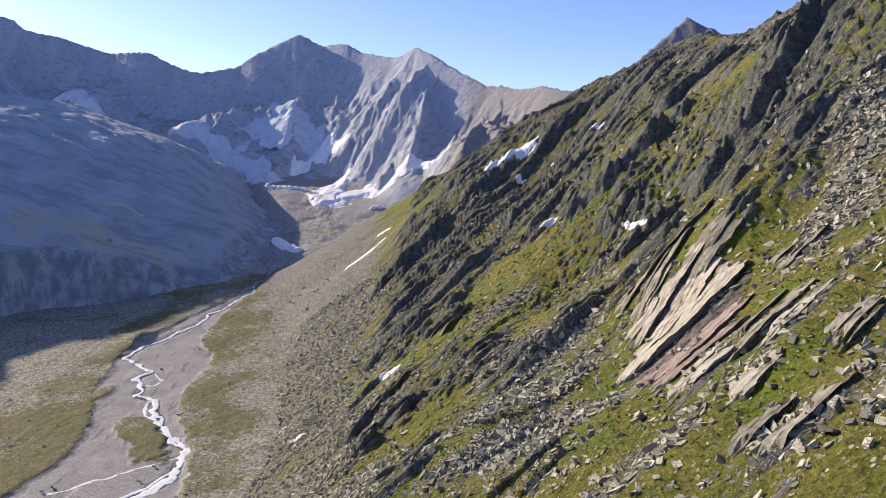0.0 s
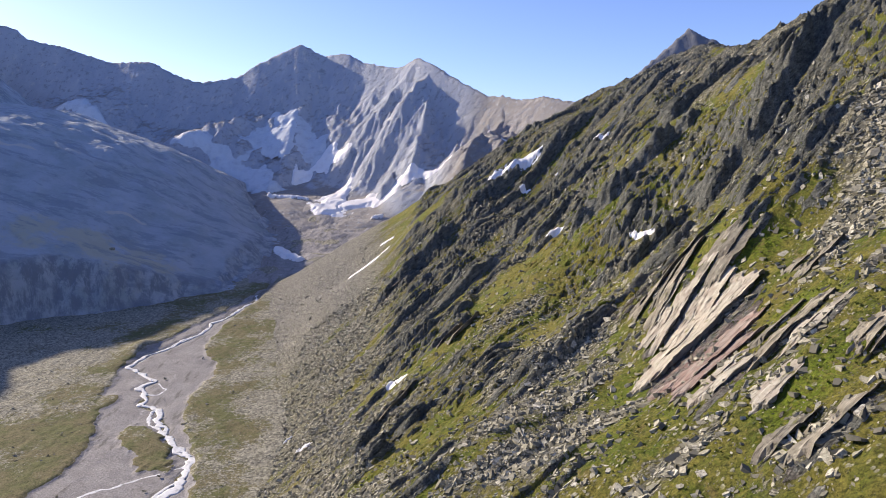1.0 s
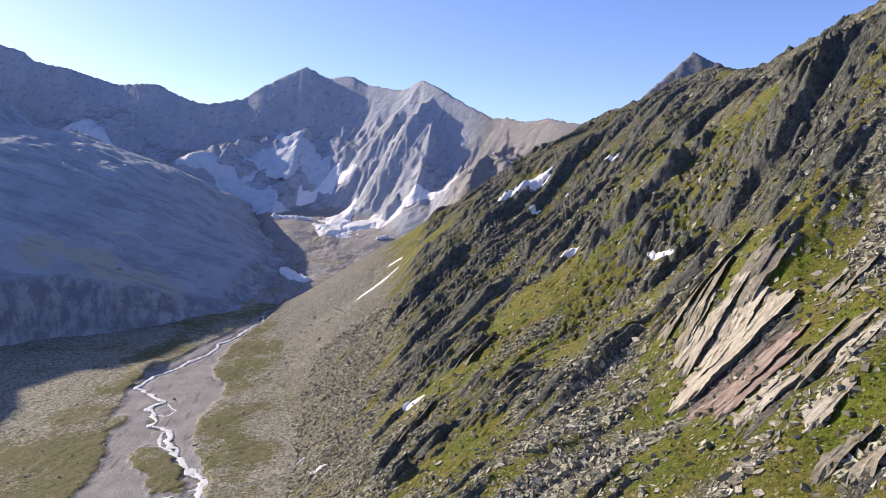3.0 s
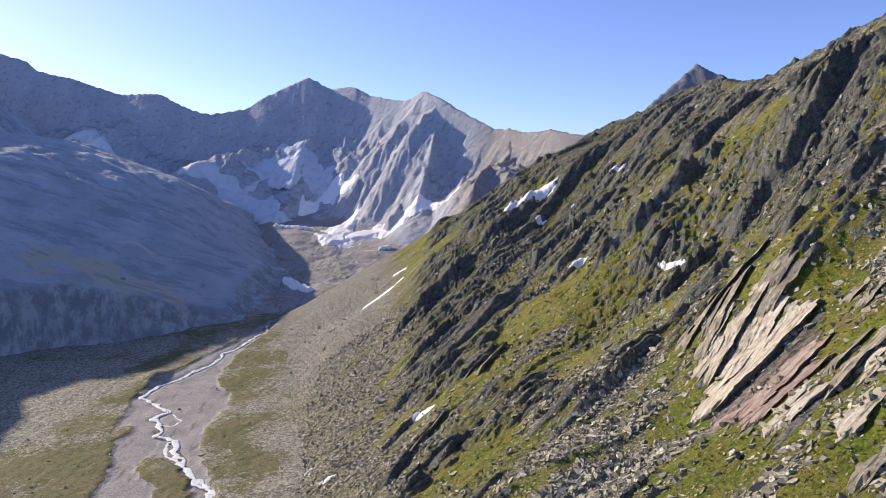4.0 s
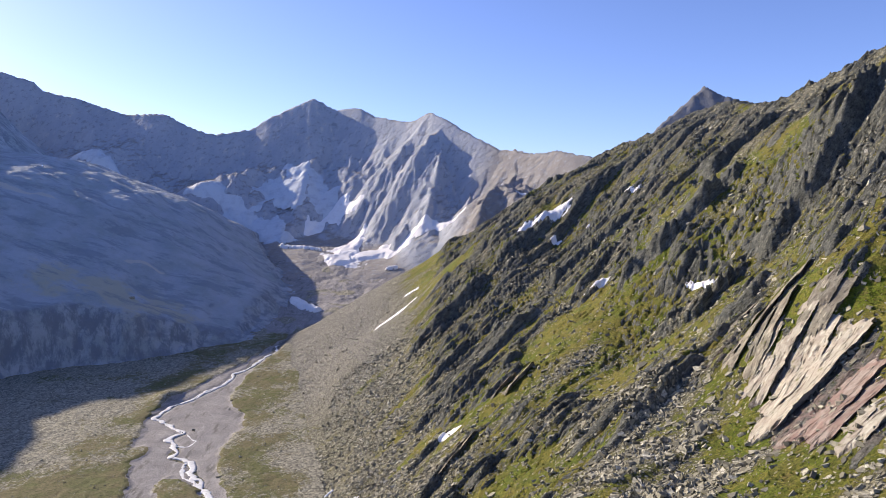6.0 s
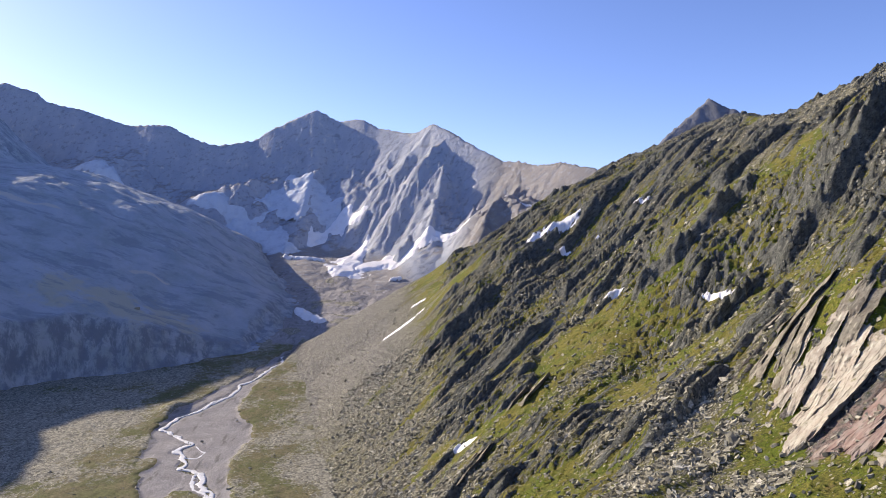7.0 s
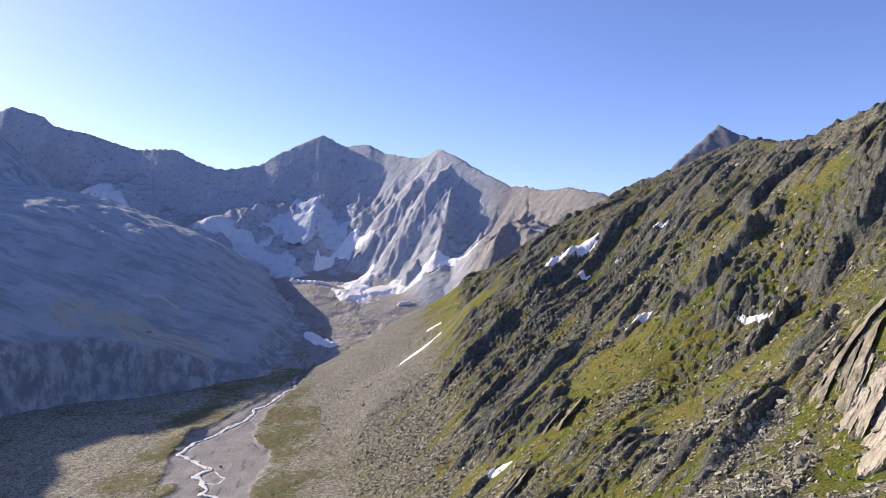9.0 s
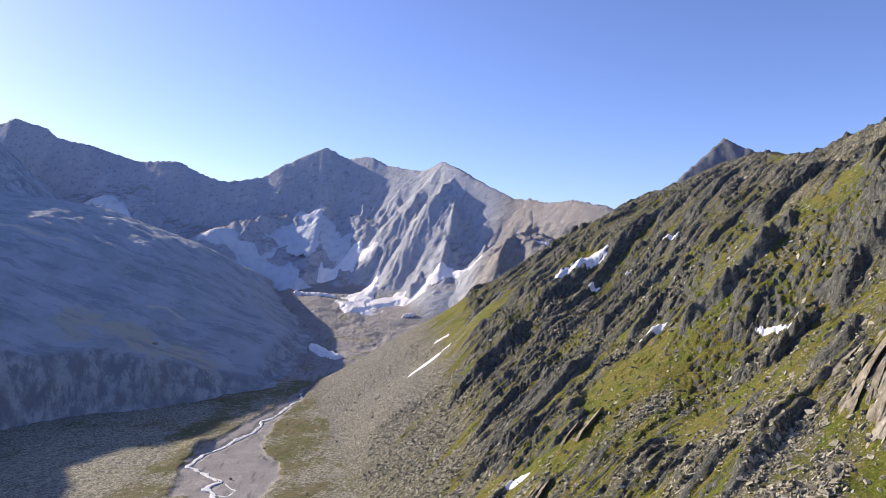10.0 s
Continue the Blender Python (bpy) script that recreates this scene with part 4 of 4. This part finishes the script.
def outcrop(line, lift, spread, plates, seed, material, words):
    """Several plates one behind the other along a line."""
    r = random.Random(seed)
    pts = np.array(line, float)
    base = new("rock_outcrop")
    base.matrix_world = pose(*pts[0], float(slope_soft(pts[:1, 0], pts[:1, 1])[0]))
    for k in range(plates):
        lo, hi = (0.0, 1.0) if k == 0 else sorted((r.uniform(0, 0.5), r.uniform(0.45, 1.05)))
        i = (len(pts) - 1)
        a, b = (np.array([np.interp(q * i, range(i + 1), pts[:, j]) for j in (0, 1)]) for q in (lo, hi))
        way = (b - a) / np.hypot(*(b - a))
        off = np.array((-way[1], way[0])) * spread * k * r.uniform(0.8, 1.2)
        stretch = way * (r.uniform(0, 0.12) if k else 0.0) * np.hypot(*(b - a))
        slab("front_slab" if k == 0 else "back_slab", base, a + off - stretch, b + off + stretch, spread * r.uniform(1.3, 2.2), lift * (1 if k == 0 else r.uniform(0.5, 0.95)), seed * 31 + k, material)
    return tagged(base, words, "rock outcrop", "rock outcrops on the hillside")


outcrop([(74, 259), (134, 281)], 6.0, 11, 1, 1, PALE_SLAB, "broad pale slab of tilted rock with an undercut edge")
outcrop([(78, 272), (128, 297)], 4.2, 8, 2, 13, PALE_SLAB, "upper pale slab of tilted rock with dark clefts")
outcrop([(84, 290), (126, 312)], 4.6, 6, 3, 2, PALE_SLAB, "stacked pale rock slabs streaked with lichen")
outcrop([(90, 308), (126, 334)], 4.6, 6, 4, 3, GREY_SLAB, "stacked brown-grey rock slabs with dark clefts")
outcrop([(112, 292), (146, 312)], 4.0, 6, 3, 14, GREY_SLAB, "brown-grey rock slabs rising in steps to the scree")
outcrop([(80, 232), (122, 254)], 2.4, 18, 1, 4, RED_SLAB, "reddish slab of bare bedded rock")
outcrop([(74, 222), (112, 238)], 2.0, 12, 1, 15, RED_SLAB, "low reddish rock plates at the slab's foot")
outcrop([(75, 207), (101, 217)], 2.2, 7, 3, 5, PALE_SLAB, "broken pale rock ledges above the grass")
outcrop([(92, 209), (128, 223)], 3.2, 6, 3, 11, GREY_SLAB, "grey-green rock ledges overhanging the grass")
outcrop([(100, 203), (129, 214)], 3.0, 5, 3, 6, PALE_SLAB, "pale rock ledge with a dark undercut")
outcrop([(79, 155), (106, 165)], 3.6, 6, 3, 7, GREY_SLAB, "pale rock ledge standing out of the turf")
outcrop([(82, 184), (104, 193)], 1.6, 5, 3, 8, PALE_SLAB, "low pale rock plates in the grass")
outcrop([(108, 178), (128, 186)], 2.2, 4, 3, 9, GREY_SLAB, "small grey rock ledge in the grass")
outcrop([(96, 332), (146, 354)], 6.0, 9, 4, 10, GREY_SLAB, "brown-grey rock ribs with dark faces")
outcrop([(128, 250), (154, 264)], 3.0, 6, 3, 12, GREY_SLAB, "grey rock ledge beside the scree")
for line, lift, spread, plates, seed, stone, words in (
    ([(-74, 458), (-50, 480), (-20, 500)], 7.0, 7, 4, 60, GREY_SLAB, "grooved dark rock rib with pale worn edges"),
    ([(-46, 398), (-12, 432)], 5.0, 6, 3, 61, GREY_SLAB, "dark rock step below the rubble"),
    ([(-66, 626), (-34, 648)], 7.0, 8, 3, 62, GREY_SLAB, "broken grey crag above the lower scree"),
    ([(-2, 522), (26, 546)], 6.0, 7, 3, 63, GREY_SLAB, "grey crag with a shaded face above the rubble"),
    ([(-84, 838), (-38, 858)], 9.0, 12, 3, 64, GREY_SLAB, "dark wall of tilted rock at the foot of the slope"),
    ([(-16, 826), (0, 842)], 5.0, 9, 1, 65, PALE_SLAB, "smooth pale plate of rock in the dark wall"),
):
    outcrop(line, lift, spread, plates, seed, stone, words)
wild = random.Random(5)
made = 0
while made < 34:
    y = 330 * (1150 / 330) ** wild.random()
    x = wild.uniform(-30, 370)
    if float(fbm(np.array([x]), np.array([y - 0.4 * x]), 120, 3, 11)[0]) + 0.55 * (y > 650) < wild.uniform(-0.3, 0.5):
        continue
    run, turn = wild.uniform(14, 36) * (y / 450) ** 0.5, radians(wild.uniform(12, 42))
    lift = wild.uniform(1.0, 2.2) * (y / 450) ** 0.5
    outcrop([(x, y), (x + run * math.cos(turn), y + run * math.sin(turn))], lift, lift * 2.0 + 4, wild.randint(2, 3), 90 + made, GREY_SLAB, "grey rock rib breaking through the turf")
    made += 1


# ---- loose rock ----
def block(seed, flat=0.6, cuts=7):
    """An angular broken stone about one metre across, as points and faces."""
    r = random.Random(seed)
    bm = bmesh.new()
    bmesh.ops.create_cube(bm, size=1.0)
    for _ in range(cuts):
        nrm = Vector((r.uniform(-1, 1), r.uniform(-1, 1), r.uniform(-1, 1))).normalized()
        res = bmesh.ops.bisect_plane(bm, geom=bm.verts[:] + bm.edges[:] + bm.faces[:], plane_co=nrm * (r.uniform(0.36, 0.52) if cuts > 4 else r.uniform(0.40, 0.60)), plane_no=nrm, clear_outer=True)
        rim = [e for e in res["geom_cut"] if isinstance(e, bmesh.types.BMEdge)]
        if rim:
            bmesh.ops.contextual_create(bm, geom=rim)
    for v in bm.verts:
        v.co = Vector((v.co.x * r.uniform(0.97, 1.03), v.co.y * r.uniform(0.6, 1.0) if cuts < 4 else v.co.y * 0.8, v.co.z * flat))
    bmesh.ops.triangulate(bm, faces=bm.faces[:])
    bmesh.ops.recalc_face_normals(bm, faces=bm.faces)
    return bm


def chip_arrays(seed):
    """A thin broken plate of stone with four to six uneven corners."""
    r = random.Random(seed)
    n = r.randint(4, 6)
    turns = sorted((k + r.uniform(0.0, 0.9)) * 6.2832 / n for k in range(n))
    long, wide, tall = r.uniform(0.7, 1.15), r.uniform(0.35, 0.7), r.uniform(0.06, 0.26)
    rim = [(long * math.cos(a) * r.uniform(0.7, 1.2), wide * math.sin(a) * r.uniform(0.7, 1.2)) for a in turns]
    lean = (r.uniform(-0.22, 0.22), r.uniform(-0.3, 0.3))
    co = [(x * 0.94, y * 0.92, -0.3) for x, y in rim] + [(x, y, tall + lean[0] * x + lean[1] * y) for x, y in rim]
    tri = []
    for k in range(n):
        m = (k + 1) % n
        tri += [(k, m, n + m), (k, n + m, n + k)]
    tri += [(n, n + k, n + k + 1) for k in range(1, n - 1)]
    return np.array(co), np.array(tri)


def scatter(name, points, sizes, land, shapes, material, words, category, seed, sink=0.15):
    """Many small pieces in one mesh, laid on the land."""
    rng = np.random.default_rng(seed)
    px, py = points
    e = 1.5
    z0, zx, zy = land(px, py), land(px + e, py), land(px, py + e)
    nrm = np.stack([-(zx - z0) / e, -(zy - z0) / e, np.ones_like(z0)], 1)
    nrm[:, :2] *= 0.7
    nrm = nrm + rng.normal(0, 0.42, nrm.shape)
    nrm /= np.linalg.norm(nrm, axis=1)[:, None]
    spin = rng.normal(2.0, 0.9, len(px))
    ref = np.stack([np.cos(spin), np.sin(spin), np.zeros_like(spin)], 1)
    ta = np.cross(nrm, ref)
    ta /= np.linalg.norm(ta, axis=1)[:, None]
    tb = np.cross(nrm, ta)
    cos, tris, base = [], [], 0
    pick = rng.integers(0, len(shapes), len(px))
    for k, (co, tri) in enumerate(shapes):
        who = np.where(pick == k)[0]
        if not len(who):
            continue
        sc = sizes[who][:, None, None]
        world_co = (co[None, :, 0:1] * ta[who][:, None] + co[None, :, 1:2] * tb[who][:, None] + co[None, :, 2:3] * nrm[who][:, None]) * sc
        world_co += np.stack([px[who], py[who], z0[who] + sink * sizes[who]], 1)[:, None]
        cos.append(world_co.reshape(-1, 3))
        tris.append((tri[None] + base + np.arange(len(who))[:, None, None] * len(co)).reshape(-1, 3))
        base += len(who) * len(co)
    co, tri = np.concatenate(cos).astype(np.float32), np.concatenate(tris).astype(np.int32)
    me = bpy.data.meshes.new(name)
    me.vertices.add(len(co))
    me.vertices.foreach_set("co", co.ravel())
    me.loops.add(tri.size)
    me.loops.foreach_set("vertex_index", tri.ravel())
    me.polygons.add(len(tri))
    me.polygons.foreach_set("loop_start", np.arange(0, tri.size, 3, dtype=np.int32))
    me.polygons.foreach_set("use_smooth", np.zeros(len(tri), dtype=bool))
    me.update(calc_edges=True)
    me.materials.append(material)
    return tagged(new(name, me), words, category, kind="stuff")


def strewn(count, x0, x1, y0, y1, seed, low=0.45, near=True):
    """Places for stones, thick where loose stone covers the hillside."""
    rng = np.random.default_rng(seed)
    x = rng.uniform(x0, x1, count * 6)
    y = y0 * (y1 / y0) ** rng.uniform(0, 1, count * 6) if near else rng.uniform(y0, y1, count * 6)
    share = scree_share(x, y, 0.4) + 0.25 * fbm(x, y, 12, 3, 72)
    keep = rng.uniform(0, 1, len(x)) < 0.03 + 0.8 * smooth(low - 0.05, low + 0.4, share + 0.2 * fbm(x, y, 4, 2, 73))
    return x[keep][:count], y[keep][:count]


CHIPS = [chip_arrays(k) for k in range(1, 13)]
rng = np.random.default_rng(9)
for k, (count, x0, x1, y0, y1, small, large) in enumerate(((40000, -60, 210, 140, 330, 0.38, 2.8), (18000, -90, 260, 330, 520, 0.6, 3.0), (12000, -140, 300, 520, 900, 0.9, 3.6), (14000, -190, -40, 420, 900, 0.7, 3.0))):
    pts = strewn(count, x0, x1, y0, y1, 20 + k)
    sizes = small + (large - small) * rng.uniform(0, 1, len(pts[0])) ** 5
    scatter("rubble", pts, sizes, on_slope, CHIPS, STONE_MAT, "angular grey rubble strewn over the grassy slope", "rubble", 30 + k)
fpx, fpy = rng.uniform(-560, -130, 4200), rng.uniform(480, 1150, 4200)
far_from = (fpx < FLAT_LEFT(fpy)) | (fpx > FLAT_RIGHT(fpy)) | (rng.uniform(0, 1, 4200) < 0.04)
scatter("valley_stones", (fpx[far_from], fpy[far_from]), 0.9 + 2.4 * rng.uniform(0, 1, far_from.sum()) ** 4, lambda x, y: np.maximum(floor_height(x, y) + 1.5, slope_land(x, y)[0]), CHIPS, STONE_MAT,
        "scattered grey stones on the valley floor", "stones", 44)

# Boulders that stand out singly.
SHAPES = []
for k, f in ((11, 0.5), (12, 0.4), (13, 0.6), (14, 0.38), (15, 0.5), (16, 0.55)):
    bm = block(k, f, 6)
    bmesh.ops.subdivide_edges(bm, edges=bm.edges[:], cuts=1, use_grid_fill=True)
    for v in bm.verts:
        v.co += 0.025 * noise.noise_vector(v.co * 1.6 + Vector((k, 0, 0))) + 0.02 * noise.noise_vector(v.co * 6)
    me = bpy.data.meshes.new("boulder")
    bm.to_mesh(me)
    bm.free()
    me.materials.append(BOULDER_MAT)
    SHAPES.append(me)


def boulder(x, y, size, turn, shape, words):
    ob = new("boulder", SHAPES[shape % len(SHAPES)])
    z = float(on_slope(np.array([x]), np.array([y]))[0])
    ob.matrix_world = pose(x, y, z + 0.12 * size, 8, -24, turn) @ Matrix.Diagonal((size * 1.1, size * 0.8, size * 0.75, 1))
    return tagged(ob, words, "boulder", "boulders on the hillside")


bx, by = strewn(210, -40, 200, 170, 460, 61, 0.68)
for k, (x, y) in enumerate(zip(bx, by)):
    boulder(float(x), float(y), 1.6 + 2.8 * random.random() ** 3, random.uniform(0, 360), k, "angular grey boulder lying on the rubble slope")
for x, y, size in ((78, 438, 8), (62, 296, 6), (50, 292, 5), (150, 300, 5), (170, 292, 6), (182, 300, 7), (160, 262, 5), (152, 330, 6), (46, 225, 3.5), (110, 170, 3.5)):
    boulder(x, y, size, random.uniform(0, 360), int(x), "large pale lichen-grey boulder half sunk in the slope")

pale_rock = new("boulder", SHAPES[2])
pale_rock.matrix_world = pose(-601, 1217, float(left_land(np.array([-601.0]), np.array([1217.0]))[0][0]) + 2.0, 0, 0, 30) @ Matrix.Diagonal((9, 7, 8, 1))
tagged(pale_rock, "pale block of rock on the grassy bench", "boulder")

# Dwarf shrubs: clumps of small leaves.
leaf_rng = np.random.default_rng(77)
leaves, faces = [], []
for k in range(60):
    c = leaf_rng.normal(0, 0.28, 3) * (1, 1, 0.5) + (0, 0, 0.2)
    d1, d2 = leaf_rng.normal(0, 0.12, 3), leaf_rng.normal(0, 0.12, 3)
    leaves += [c - d1, c + d2, c + d1]
    faces.append((3 * k, 3 * k + 1, 3 * k + 2))
SPRIG = [(np.array(leaves), np.array(faces))]
sx, sy = leaf_rng.uniform(-40, 180, 12000), 150 * (520 / 150) ** leaf_rng.uniform(0, 1, 12000)
green = scree_share(sx, sy, 0.3) - 0.3 * fbm(sx, sy, 18, 3, 74) < 0.22
scatter("dwarf_shrubs", (sx[green][:1800], sy[green][:1800]), leaf_rng.uniform(0.35, 1.1, len(sx[green][:1800])), on_slope, SPRIG, SHRUB_MAT, "low dark green dwarf shrubs in the grass", "shrubs", 78)
